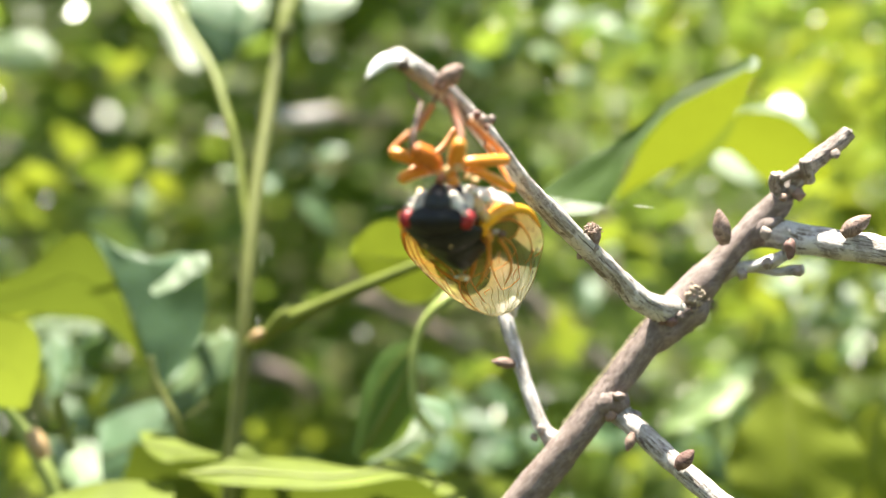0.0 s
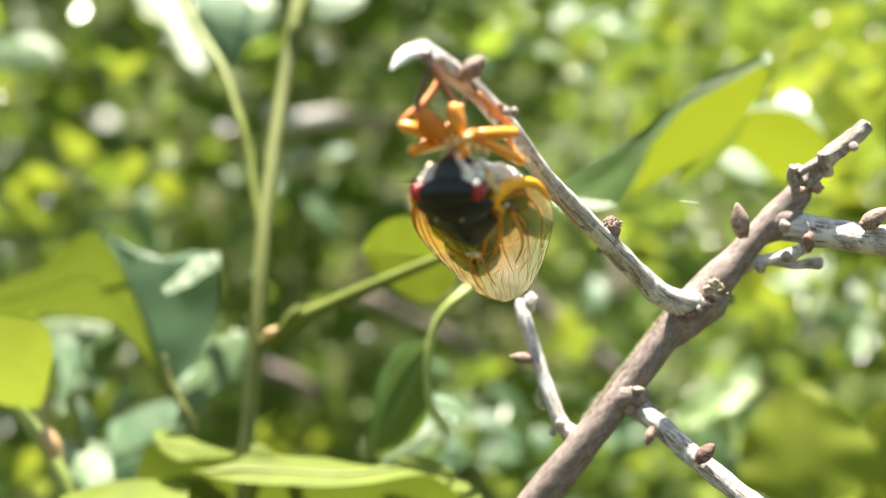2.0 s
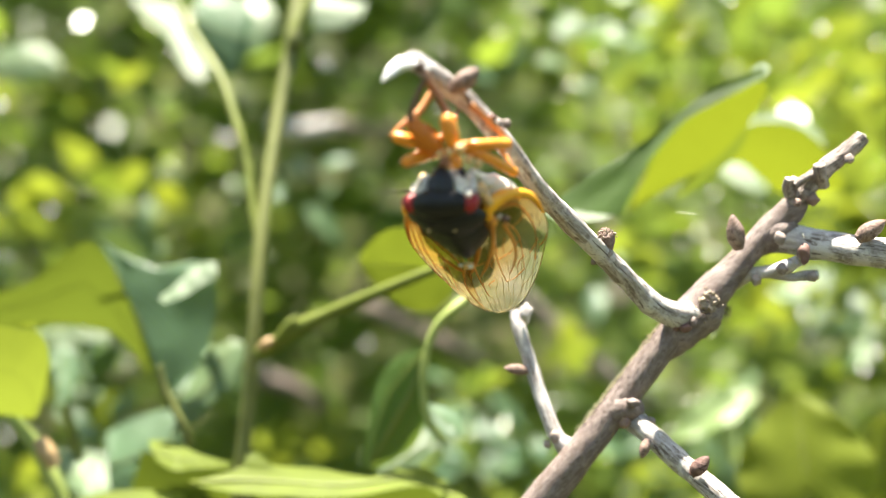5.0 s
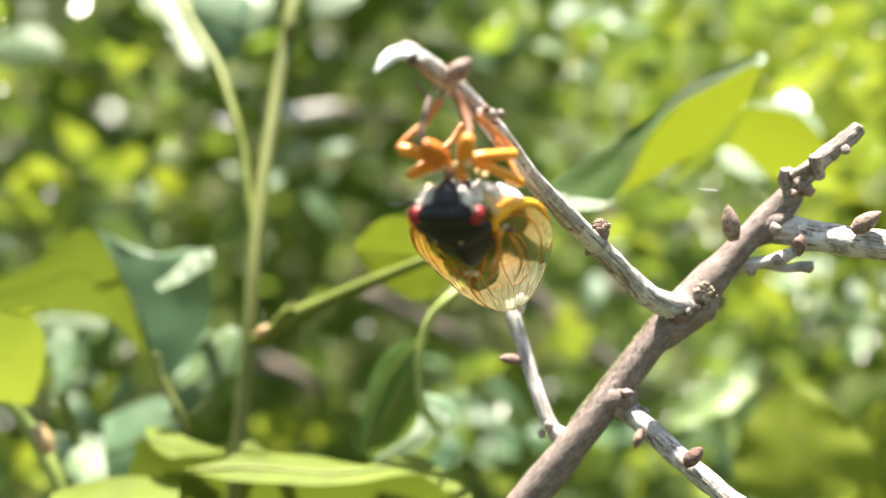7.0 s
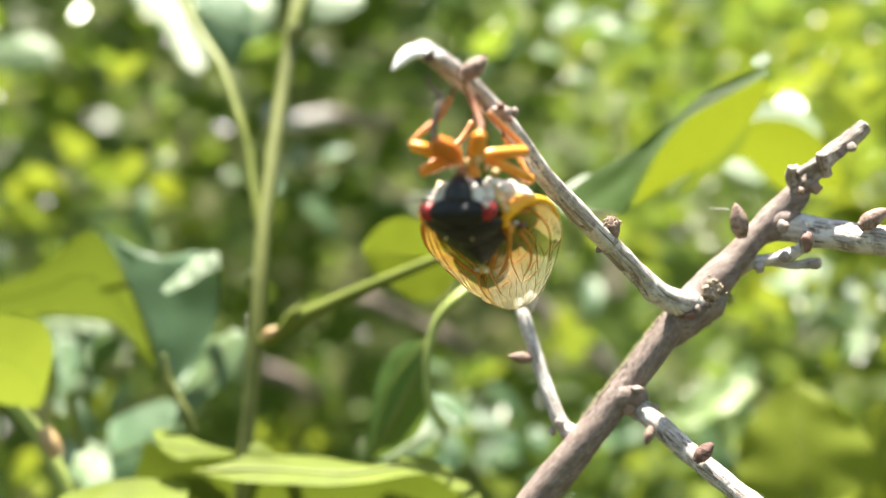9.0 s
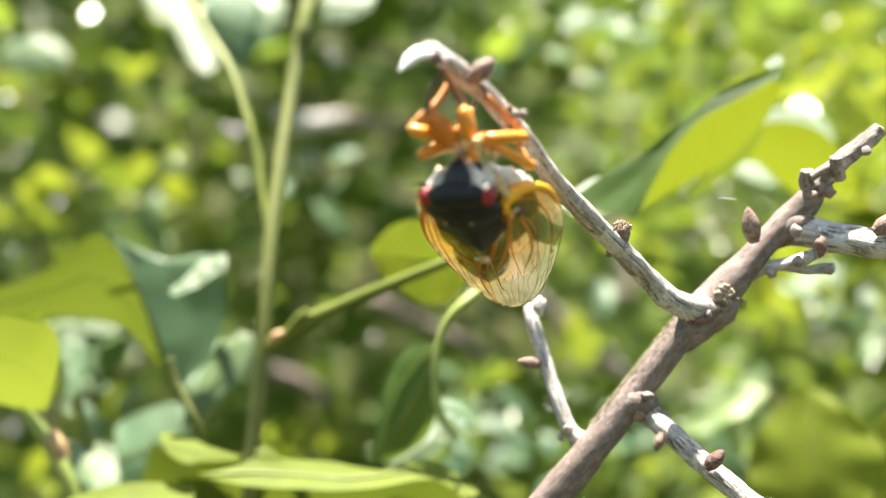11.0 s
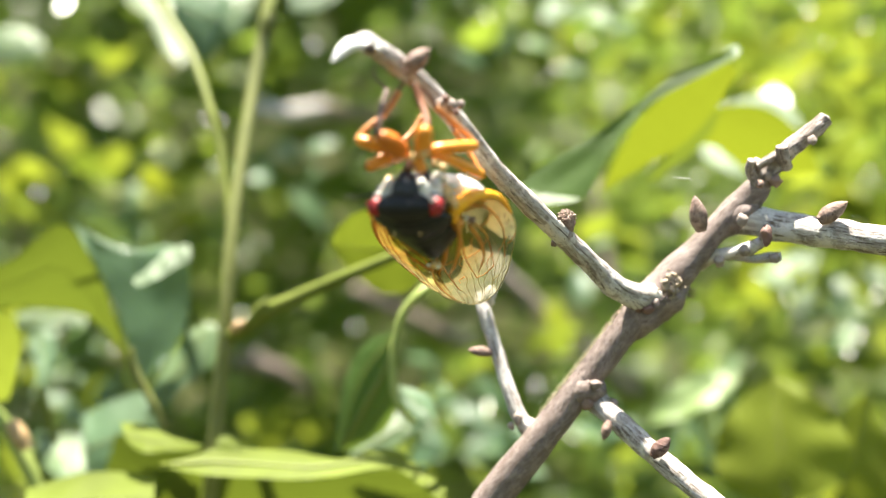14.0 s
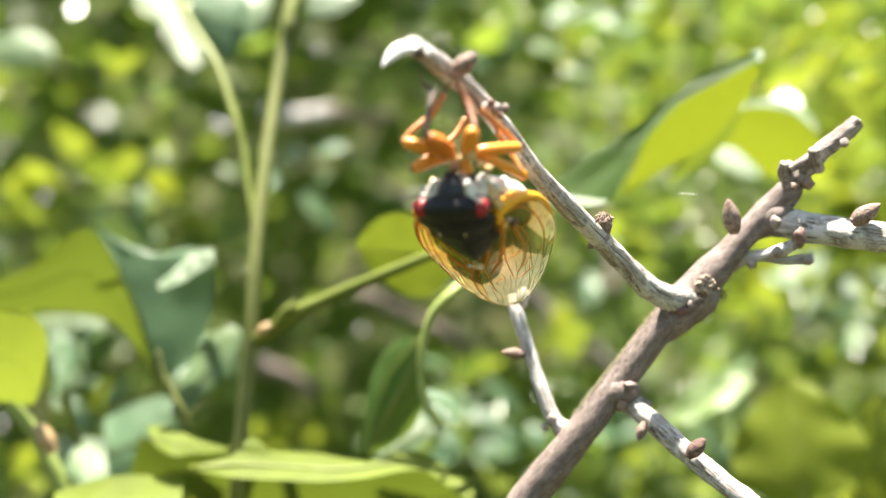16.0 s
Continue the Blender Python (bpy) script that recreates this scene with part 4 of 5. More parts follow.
# shoot with a forked upright stem
stem = stalk("stem", [(395, 1050, 0.76), (412, 880, 0.77), (425, 740, 0.77), (440, 590, 0.77), (448, 450, 0.76), (462, 320, 0.74), (486, 160, 0.71), (508, 40, 0.69), (530, -120, 0.66)],
             [15, 14, 13.5, 13, 13, 12.5, 12.5, 13, 12], STEM_PALE, "upright smooth pale green plant stem")


def on_stem(name, pts, radii, mat, label=""):
    bm = tube([spot(*p) - stem.location for p in pts], [r * step(pts[i][2]) for i, r in enumerate(radii)], 12, 8, 0.05, 200, 5)
    return part(name, bm, mat, stem, label)


on_stem("side_stem", [(446, 395, 0.75), (436, 330, 0.74), (428, 270, 0.73), (410, 200, 0.72), (378, 110, 0.70), (335, 40, 0.68), (285, -50, 0.66)], [8, 8, 8.5, 8.5, 9, 9, 8], STEM_GREEN)
on_stem("side_stem", [(500, 70, 0.695), (512, 30, 0.69), (545, -40, 0.68)], [11, 11, 9], STEM_GREEN)
on_stem("side_shoot", [(448, 600, 0.775), (475, 585, 0.78), (520, 553, 0.785), (580, 525, 0.79), (650, 495, 0.80), (720, 466, 0.81), (785, 440, 0.82)], [11, 13, 14, 12, 11, 10, 8], STEM_GREEN, "lime green side shoot")
on_stem("node", [(450, 590, 0.785), (462, 582, 0.79), (474, 574, 0.79)], [6, 9.5, 6], STEM_NODE, "pinkish leaf scar")
on_stem("bud", [(480, 580, 0.785), (500, 550, 0.79), (520, 530, 0.79)], [10, 8, 2], STEM_GREEN)
on_stem("node", [(505, 60, 0.70), (512, 45, 0.70), (516, 30, 0.70)], [11, 14, 11], STEM_PALE)

leaf((800, 452, 0.80), (626, 438, 0.76), 165, (0.1, -0.9, -0.4), LEAF_OLIVE_DIM, "broad olive green leaf lit from behind", 0.1, 0.03, 0.01, 0.8, seed=1)
def curled(upper, lower, ku, tilt, mat, label, bow=0.08, wave=0.012, seed=0, rib=STEM_GREEN, stout=1.0):
    """A leaf of its own between two edges; ku: how near its upper edge is; tilt: 1 where it faces up at half a right angle, below 0 where its underside shows."""
    level = sum(v for _, v in upper) / len(upper)

    def place(u, v):
        return spot(u, v, ku * (1 + tilt * (v - level) / 1940))

    bm, mid = sheet([place(u, v) for u, v in upper], [place(u, v) for u, v in lower], bow, wave, 18, 8, seed)
    origin = place(*upper[0])
    ob = tagged(link_mesh("leaf", bm, mat, origin), label, "leaf", group="leaves of the green shoots")
    if rib:
        size = (mid[-1] - mid[0]).length
        pts = [p - origin + Vector((0, -0.0002, 0)) for p in mid[::3]]
        part("midrib", tube(pts, [size * stout * (0.011 - 0.009 * i / len(pts)) for i in range(len(pts))], 6, 3), rib, ob)
    return ob


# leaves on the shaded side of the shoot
curled([(-60, 505), (50, 470), (148, 402), (215, 500), (264, 645)], [(-60, 550), (60, 548), (130, 552), (200, 570), (262, 650)], 0.7, -0.6, LEAF_OLIVE_DIM, "olive green leaf seen from its shaded underside", 0.05, 0.01, 2, STEM_GREEN, 0.35)
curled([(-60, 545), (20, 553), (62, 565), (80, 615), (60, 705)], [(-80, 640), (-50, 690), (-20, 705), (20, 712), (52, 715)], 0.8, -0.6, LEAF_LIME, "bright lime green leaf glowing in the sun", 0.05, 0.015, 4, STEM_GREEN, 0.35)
curled([(160, 393), (262, 444), (345, 438), (374, 500), (356, 600), (290, 682)], [(160, 393), (196, 452), (226, 512), (250, 570), (266, 622), (286, 684)], 0.705, 0.15, LEAF_BLUE, "waxy blue-green leaf with a folded white sheen", 0.03, 0.02, 5, None)
# A paler strip laid over the waxy leaf to stand for its sheen.
curled([(272, 502), (304, 476), (338, 444), (374, 440)], [(280, 512), (316, 500), (352, 476), (376, 466)], 0.722, 1.0, LEAF_PALE, "pale strip added for the white sheen on the waxy leaf", 0.12, 0.04, 6, None)
curled([(150, 392), (200, 378), (250, 385), (275, 410)], [(165, 405), (205, 425), (245, 440), (272, 442)], 0.44, -0.3, LEAF_BLUE, "pale green leaf catching the sky", 0.04, 0.01, 7)
curled([(296, 745), (352, 702), (405, 650), (424, 590), (398, 572)], [(296, 745), (308, 690), (334, 640), (362, 600), (396, 574)], 0.7, 0.45, LEAF_MINT, "pale green leaf hanging by its stalk", 0.1, 0.02, 8, STEM_PALE)
curled([(55, 562), (100, 556), (150, 560), (185, 568)], [(66, 580), (108, 576), (150, 580), (180, 582)], 0.60, 0.8, LEAF_MINT, "pale leaf edge in the sun", 0.05, 0.02, 9)
curled([(78, 600), (90, 640), (94, 680), (86, 710)], [(128, 596), (126, 635), (118, 672), (104, 702)], 0.62, 0.6, LEAF_BLUE, "blue-green leaf in the shade", 0.1, 0.02, 10)
curled([(150, 640), (155, 600), (185, 585), (200, 590)], [(150, 640), (165, 640), (190, 625), (202, 592)], 0.69, 0.4, LEAF_GREEN, "small dark green leaf", 0.1, 0.02, 11)
curled([(180, 740), (230, 715), (285, 700), (310, 720)], [(190, 860), (240, 850), (280, 820), (312, 760)], 0.655, 0.4, LEAF_BLUE, "blue-green leaf hanging in the shade", 0.1, 0.03, 12, STEM_PALE)
curled([(90, 785), (130, 775), (170, 790), (200, 830)], [(110, 830), (130, 850), (160, 868), (195, 860)], 0.62, 1, LEAF_MINT, "pale leaf shining in the sun", 0.08, 0.03, 13)
stalk("leaf_stalk", [(274, 620, 0.785), (280, 655, 0.785), (296, 690, 0.785), (316, 725, 0.785), (330, 760, 0.78)], [5, 6.5, 7, 7, 6], STEM_PALE, "pale green curved leaf stalk")
stalk("stem", [(-30, 670, 0.76), (15, 715, 0.77), (55, 765, 0.77), (80, 810, 0.77), (105, 870, 0.77), (130, 980, 0.77)], [11, 11, 13, 15, 13, 12], STEM_LIME_LIT, "slanting lime green stem with pinkish joints")
stalk("stem_joint", [(60, 750, 0.785), (75, 775, 0.785), (88, 800, 0.785)], [11, 16, 11], STEM_NODE, "pinkish joint on a green stem")
stalk("leaf_stalk", [(105, 690, 0.72), (120, 735, 0.72), (135, 790, 0.72)], [8, 8, 7], STEM_GREEN, "thin green leaf stalk")
# leaves along the lower edge
curled([(255, 752), (300, 755), (345, 776), (400, 792)], [(270, 790), (300, 806), (340, 802), (395, 800)], 0.79, 1.1, LEAF_LIME, "folded lime green leaf with a pale rim", 0.1, 0.015, 14)
curled([(245, 770), (320, 798), (420, 802), (540, 812)], [(200, 960), (340, 960), (460, 960), (600, 960)], 0.72, -0.5, LEAF_OLIVE_DIM, "olive green leaf under a brighter one", 0.1, 0.015, 15)
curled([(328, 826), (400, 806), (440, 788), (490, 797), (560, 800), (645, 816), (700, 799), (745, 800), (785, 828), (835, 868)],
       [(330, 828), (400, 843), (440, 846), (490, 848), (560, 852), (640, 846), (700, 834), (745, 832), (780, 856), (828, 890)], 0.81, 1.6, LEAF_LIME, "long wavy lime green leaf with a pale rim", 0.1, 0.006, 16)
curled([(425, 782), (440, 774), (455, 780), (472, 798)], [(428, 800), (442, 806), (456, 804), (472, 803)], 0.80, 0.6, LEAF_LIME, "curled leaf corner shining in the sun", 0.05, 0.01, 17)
curled([(345, 836), (480, 848), (600, 850), (760, 822)], [(300, 960), (480, 960), (620, 960), (860, 930)], 0.735, -0.6, LEAF_OLIVE_DIM, "olive green underside of a leaf in the shade", 0.05, 0.01, 18)
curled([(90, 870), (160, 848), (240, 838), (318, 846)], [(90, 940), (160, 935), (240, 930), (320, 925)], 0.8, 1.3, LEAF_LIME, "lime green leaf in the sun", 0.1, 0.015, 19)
# curled shoot with a dark leaf behind the insect
stalk("tendril", [(815, 500, 0.83), (790, 522, 0.84), (760, 555, 0.84), (745, 600, 0.84), (739, 650, 0.84), (743, 700, 0.84), (758, 730, 0.84), (778, 752, 0.83)], [9, 9, 8, 7, 7, 7, 6, 4], STEM_LIME_LIT, "curling pale green leaf stalk")
curled([(744, 592), (700, 600), (655, 660), (632, 800)], [(744, 595), (726, 650), (690, 710), (645, 805)], 0.755, 0.15, LEAF_GREEN, "dark green half of a folded hanging leaf", 0.08, 0.012, 20)
curled([(742, 598), (728, 650), (692, 712), (648, 802)], [(744, 600), (746, 690), (725, 760), (655, 806)], 0.78, -0.3, LEAF_GREEN, "dark green half of a folded hanging leaf", 0.06, 0.012, 21)
stalk("leaf_rib", [(742, 600, 0.782), (725, 655, 0.782), (690, 720, 0.780), (645, 800, 0.772)], [4, 6, 6, 3], STEM_GREEN, "pale green rib of a hanging leaf")
curled([(745, 688), (770, 692), (800, 706), (812, 740)], [(746, 700), (760, 728), (778, 745), (800, 748)], 0.765, 0.6, LEAF_BLUE, "curled leaf shining pale in the sun", 0.1, 0.02, 22)
curled([(650, 805), (695, 762), (738, 735), (766, 750)], [(690, 810), (728, 800), (752, 784), (768, 762)], 0.72, 0.55, LEAF_MINT, "pale green leaf catching the sky", 0.08, 0.02, 23)
# folded leaf behind the twig: a shaded strip, a glowing half and a glowing lobe
RIGHT_LEAF = curled([(955, 338), (1040, 276), (1092, 247), (1160, 196), (1230, 141), (1335, 92)], [(1078, 358), (1098, 322), (1122, 272), (1162, 222), (1204, 182), (1338, 112)], 0.83, 0.35, LEAF_STRIP, "dark green strip of a folded leaf with a pale tip", 0.05, 0.008, 24, None)
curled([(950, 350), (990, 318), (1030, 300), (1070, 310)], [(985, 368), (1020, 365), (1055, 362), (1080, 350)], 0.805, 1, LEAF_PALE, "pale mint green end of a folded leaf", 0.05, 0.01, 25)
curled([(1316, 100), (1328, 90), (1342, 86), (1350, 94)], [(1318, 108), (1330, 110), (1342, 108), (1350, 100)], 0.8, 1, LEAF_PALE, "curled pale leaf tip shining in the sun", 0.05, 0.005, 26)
GLOW_LEAF = curled([(1098, 345), (1126, 284), (1166, 221), (1226, 165), (1320, 112)], [(1100, 347), (1172, 304), (1244, 262), (1300, 205), (1345, 128)], 0.765, -0.8, LEAF_GLOW, "half of a folded leaf glowing yellow-green", 0.03, 0.008, 27, None)
LOBE_LEAF = curled([(1235, 275), (1280, 216), (1332, 192), (1402, 204), (1452, 252), (1480, 305)], [(1235, 277), (1290, 262), (1330, 290), (1370, 320), (1430, 316), (1478, 308)], 0.7, -0.9, LEAF_GLOW, "lobe of a leaf glowing yellow-green against the light", 0.06, 0.01, 28, None)
# A dark strip between the halves stands for the shadow in the fold.
FOLD_SHADOW = curled([(1176, 322), (1222, 278), (1258, 234), (1284, 186)], [(1192, 326), (1246, 288), (1288, 248), (1310, 202)], 0.73, -0.9, LEAF_OLIVE_DIM, "dark olive strip for the shadow in a leaf fold", 0.04, 0.008, 36, None)
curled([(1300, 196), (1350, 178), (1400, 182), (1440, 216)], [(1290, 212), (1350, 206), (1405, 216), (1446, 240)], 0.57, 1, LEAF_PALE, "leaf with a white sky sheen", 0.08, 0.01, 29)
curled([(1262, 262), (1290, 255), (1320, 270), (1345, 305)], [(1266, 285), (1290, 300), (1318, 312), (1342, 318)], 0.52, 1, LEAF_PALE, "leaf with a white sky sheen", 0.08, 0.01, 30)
# leaves behind the top of the shoot
curled([(220, -30), (300, -8), (340, 52), (362, 106)], [(250, 12), (288, 46), (316, 98), (346, 120)], 0.44, 0.85, LEAF_MINT, "broad leaf shining white in the sun", 0.05, 0.01, 31)
curled([(335, -30), (380, -35), (420, -20), (440, 10)], [(340, 60), (375, 100), (400, 110), (430, 70)], 0.62, 0.3, LEAF_BLUE, "blue-green leaf high in the shade", 0.1, 0.02, 32)
curled([(400, 10), (420, -30), (455, -30), (480, -3.5)], [(405, 40), (425, 68), (455, 60), (475, 30)], 0.56, 0.6, LEAF_MINT, "pale leaf catching the sky", 0.1, 0.02, 33)
curled([(540, -40), (580, -30), (615, -20), (640, -20)], [(545, 30), (575, 28), (605, 22), (632, 5)], 0.6, 0.6, LEAF_PALE, "pale green leaf in the sun", 0.1, 0.02, 34)
curled([(-20, 70), (30, 55), (70, 60), (100, 90)], [(-20, 110), (30, 120), (70, 115), (95, 110)], 0.42, 0.5, LEAF_MINT, "pale leaf catching the sky", 0.1, 0.02, 35)
# leaves low behind the branch
leaf((1425, 900, 0.64), (1395, 668, 0.62), 230, (-0.2, -0.8, -0.5), LEAF_LIME, "broad yellow-green leaf in the sun", 0.2, 0.05, 0.03, 0.7, 0.0, 18)
leaf((1500, 900, 0.60), (1560, 700, 0.585), 210, (0.2, -0.8, -0.5), LEAF_LIME, "broad olive green leaf in the sun", 0.2, 0.05, 0.03, 0.7, 0.0, 19)
leaf((1330, 670, 0.54), (1170, 760, 0.54), 70, (0, -0.7, 0.8), LEAF_MINT, "pointed pale green leaf", 0.3, 0.05, 0.03, 0.8, 0.0, 20)
leaf((1300, 650, 0.52), (1270, 800, 0.53), 60, (0, -0.7, 0.8), LEAF_MINT, "narrow pale green leaf", 0.3, 0.05, 0.03, 0.8, 0.0, 21)


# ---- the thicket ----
# Bearings from the camera's rest where leaves are left out for dark patches.
DARK_PATCHES = ((905, 205, 120, 120), (660, 330, 150, 130), (540, 290, 110, 120), (225, 690, 90, 80), (450, 100, 60, 60), (700, 560, 130, 60), (1060, 470, 90, 110), (1290, 790, 60, 60), (990, 540, 90, 120), (1080, 590, 80, 90), (1300, 640, 50, 40), (560, 400, 110, 60), (100, 300, 60, 40), (600, 230, 120, 90), (600, 500, 130, 70), (830, 590, 70, 70))


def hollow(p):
    """Whether a place, seen from the camera's rest, lies in a patch thinned of leaves to darken it (by bearing and
    half-width).
    """
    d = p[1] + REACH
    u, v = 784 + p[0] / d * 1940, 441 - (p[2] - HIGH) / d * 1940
    return any(((u - a) / w) ** 2 + ((v - b) / h) ** 2 < 1 for a, b, w, h in DARK_PATCHES)


def thicket(name, count, near, far, size, mat, label, seed, spread=1.25, toward=-0.05):
    """Loose leaves of a sunlit shrub, between two distances behind the fork."""
    rng = random.Random(seed)
    bm = bmesh.new()
    for i in range(count):
        y = near + (far - near) * rng.random()
        wide = (REACH + y) * 0.42 * spread + 0.03
        x, z = rng.uniform(-wide, wide), HIGH + rng.uniform(-wide * 0.66, wide * 0.66)
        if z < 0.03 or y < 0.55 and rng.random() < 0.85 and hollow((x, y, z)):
            continue
        length = size * rng.uniform(0.55, 1.4)
        a = rng.uniform(0, 6.283)
        along = Vector((math.cos(a), math.sin(a), rng.gauss(-0.15, 0.5))).normalized()
        facing = Vector((rng.gauss(0, 0.55), rng.gauss(toward, 0.5), 1))
        blade((x, y, z), Vector((x, y, z)) + along * length, length * rng.uniform(0.5, 0.8), facing, rng.uniform(0.05, 0.35), rng.uniform(-0.05, 0.15), 0.02, 0.8, rng.gauss(0, 0.3), 2, 5, i, bm)
    return tagged(link_mesh(name, bm, mat), label, "foliage", kind="stuff")


thicket("shrub_leaves", 420, 0.30, 0.50, 0.024, LEAF_FAR, "sunlit green leaves of a dense shrub", 11)
thicket("shrub_leaves", 400, 0.26, 0.45, 0.011, LEAF_FAR, "small sunlit leaves of a dense shrub", 16)
thicket("shrub_leaves", 2600, 0.30, 0.62, 0.0075, LEAF_FAR, "tiny sunlit leaves of a dense shrub", 18, 1.25, -0.2)
thicket("shrub_leaves", 3200, 0.42, 0.9, 0.022, LEAF_FAR, "sunlit green leaves of a dense shrub", 12)
thicket("shrub_leaves", 3800, 0.9, 1.6, 0.038, LEAF_FAR, "green leaves deep in the thicket", 13, 1.4)
thicket("shrub_leaves", 2600, 1.6, 2.6, 0.10, LEAF_FAR, "yellow-green leaves deep in the thicket", 14, 1.5, -0.3)


thicket("shrub_leaves", 2600, 2.8, 5.0, 0.20, LEAF_FAR, "dark green leaves of the woods behind", 15, 1.6, -0.3)


def shade_canopy():
    """Unseen leaves added overhead to shade the depth of the thicket."""
    rng = random.Random(31)
    bm = bmesh.new()
    for i in range(1100):
        p = Vector((rng.uniform(-2.2, 2.2), rng.uniform(0.75, 3.0), 0))
        p.z = HIGH + 0.5 + 0.28 * p.y + rng.uniform(0, 0.5)
        if p.x > 0.10 * p.y + 0.05 and rng.random() < 0.65:
            continue
        a = rng.uniform(0, 6.283)
        length = rng.uniform(0.09, 0.17)
        blade(p, p + Vector((math.cos(a), math.sin(a), rng.gauss(-0.1, 0.3))) * length, length * 0.6, (rng.gauss(0, 0.3), rng.gauss(0, 0.3), 1), 0.15, 0.08, 0.02, 0.8, 0, 2, 5, i, bm)
    tagged(link_mesh("shade_canopy_leaves", bm, LEAF_FAR), "green leaves of unseen shrubs added overhead for shade", "foliage", kind="stuff")


shade_canopy()


def clumps():
    """Sunlit sprays of yellow-green leaves that stand out of the thicket."""
    rng = random.Random(17)
    bm = bmesh.new()
    for u, v, k, n, wide in ((1420, 60, 0.30, 40, 200), (1300, 110, 0.30, 12, 90), (1520, 200, 0.30, 16, 110), (1500, 380, 0.30, 14, 110), (1060, 120, 0.32, 9, 70), (40, 370, 0.34, 10, 70), (990, 630, 0.34, 8, 60), (1000, 420, 0.36, 7, 45), (130, 150, 0.33, 8, 70),
                             (1500, 640, 0.36, 14, 110), (1480, 330, 0.34, 10, 100), (860, 700, 0.36, 8, 70), (520, 780, 0.36, 9, 90), (250, 330, 0.33, 8, 80), (1200, 850, 0.38, 8, 80), (1120, 240, 0.33, 6, 60),
                             (90, 830, 0.40, 12, 110), (720, 840, 0.38, 8, 90), (1330, 820, 0.38, 10, 100), (1530, 470, 0.34, 10, 90), (30, 600, 0.40, 8, 90), (1480, 470, 0.43, 22, 110), (1540, 330, 0.43, 14, 80), (1340, 560, 0.42, 8, 60), (1540, 150, 0.42, 14, 90), (1010, 600, 0.42, 5, 40), (1090, 440, 0.42, 4, 30), (250, 300, 0.40, 4, 40)):
        for i in range(n):
            p = spot(u + rng.gauss(0, wide * 0.6), v + rng.gauss(0, wide * 0.45), k * rng.uniform(0.85, 1.15))
            a = rng.uniform(0, 6.283)
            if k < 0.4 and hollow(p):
                continue
            length = rng.uniform(45, 110) * step(k)
            blade(p, p + Vector((math.cos(a), math.sin(a) * 0.6, rng.gauss(-0.1, 0.5))) * length, length * rng.uniform(0.5, 0.8), (rng.gauss(0, 0.4), rng.gauss(0.6, 0.4), 0.9), 0.15, 0.08, 0.02, 0.8, 0, 2, 5, i, bm)
    tagged(link_mesh("shrub_leaves", bm, LEAF_LIME), "sprays of sunlit yellow-green leaves", "foliage", kind="stuff")


clumps()


def bough(count, left, right, near, far, seed):
    """An unseen leafy bough, added overhead to shade part of the thicket."""
    rng = random.Random(seed)
    bm = bmesh.new()
    for i in range(count):
        y = rng.uniform(near, far)
        d = y + REACH
        p = Vector((rng.uniform(left, right) * d, y, HIGH + 0.27 * d + 0.02 + rng.uniform(0, 0.14)))
        a = rng.uniform(0, 6.283)
        length = rng.uniform(0.05, 0.09)
        blade(p, p + Vector((math.cos(a), math.sin(a), rng.gauss(-0.1, 0.3))) * length, length * 0.65, (rng.gauss(0, 0.3), rng.gauss(0, 0.3), 1), 0.15, 0.08, 0.02, 0.8, 0, 2, 5, i, bm)
    tagged(link_mesh("shade_bough_leaves", bm, LEAF_FAR), "green leaves of an unseen bough added for shade", "foliage", kind="stuff")


bough(360, -0.42, 0.03, 0.42, 1.8, 61)
bough(340, -0.18, 0.03, 0.42, 1.5, 62)
bough(11, -0.42, -0.08, 0.26, 0.45, 63)


def pale_clumps():
    """Paler, waxy leaves that catch the sky."""
    rng = random.Random(19)
    bm = bmesh.new()
    for u, v, k, n, wide in ((190, 800, 0.42, 9, 90), (850, 720, 0.40, 8, 60), (130, 600, 0.42, 6, 60), (1240, 720, 0.42, 9, 80), (1450, 560, 0.32, 8, 80), (1090, 790, 0.38, 6, 60), (230, 420, 0.40, 5, 60), (330, 640, 0.45, 5, 60), (800, 790, 0.50, 8, 60), (910, 790, 0.46, 6, 50), (1430, 520, 0.44, 5, 50), (1500, 600, 0.44, 5, 50), (980, 70, 0.38, 9, 90), (1100, 60, 0.36, 8, 80), (890, 30, 0.36, 5, 50), (500, 330, 0.38, 8, 60), (560, 300, 0.38, 5, 40), (1040, 470, 0.36, 4, 40)):
        for i in range(n):
            p = spot(u + rng.gauss(0, wide * 0.6), v + rng.gauss(0, wide * 0.5), k * rng.uniform(0.9, 1.1))
            a = rng.uniform(0, 6.283)
            length = rng.uniform(40, 90) * step(k)
            blade(p, p + Vector((math.cos(a), math.sin(a) * 0.5, rng.gauss(-0.1, 0.6))) * length, length * rng.uniform(0.4, 0.65), (rng.gauss(0.05, 0.35), rng.gauss(-0.6, 0.3), 0.8), 0.15, 0.08, 0.03, 0.8, 0, 3, 6, i, bm)
    tagged(link_mesh("shrub_leaves", bm, LEAF_BLUE), "pale waxy leaves low in the thicket", "foliage", kind="stuff")


pale_clumps()


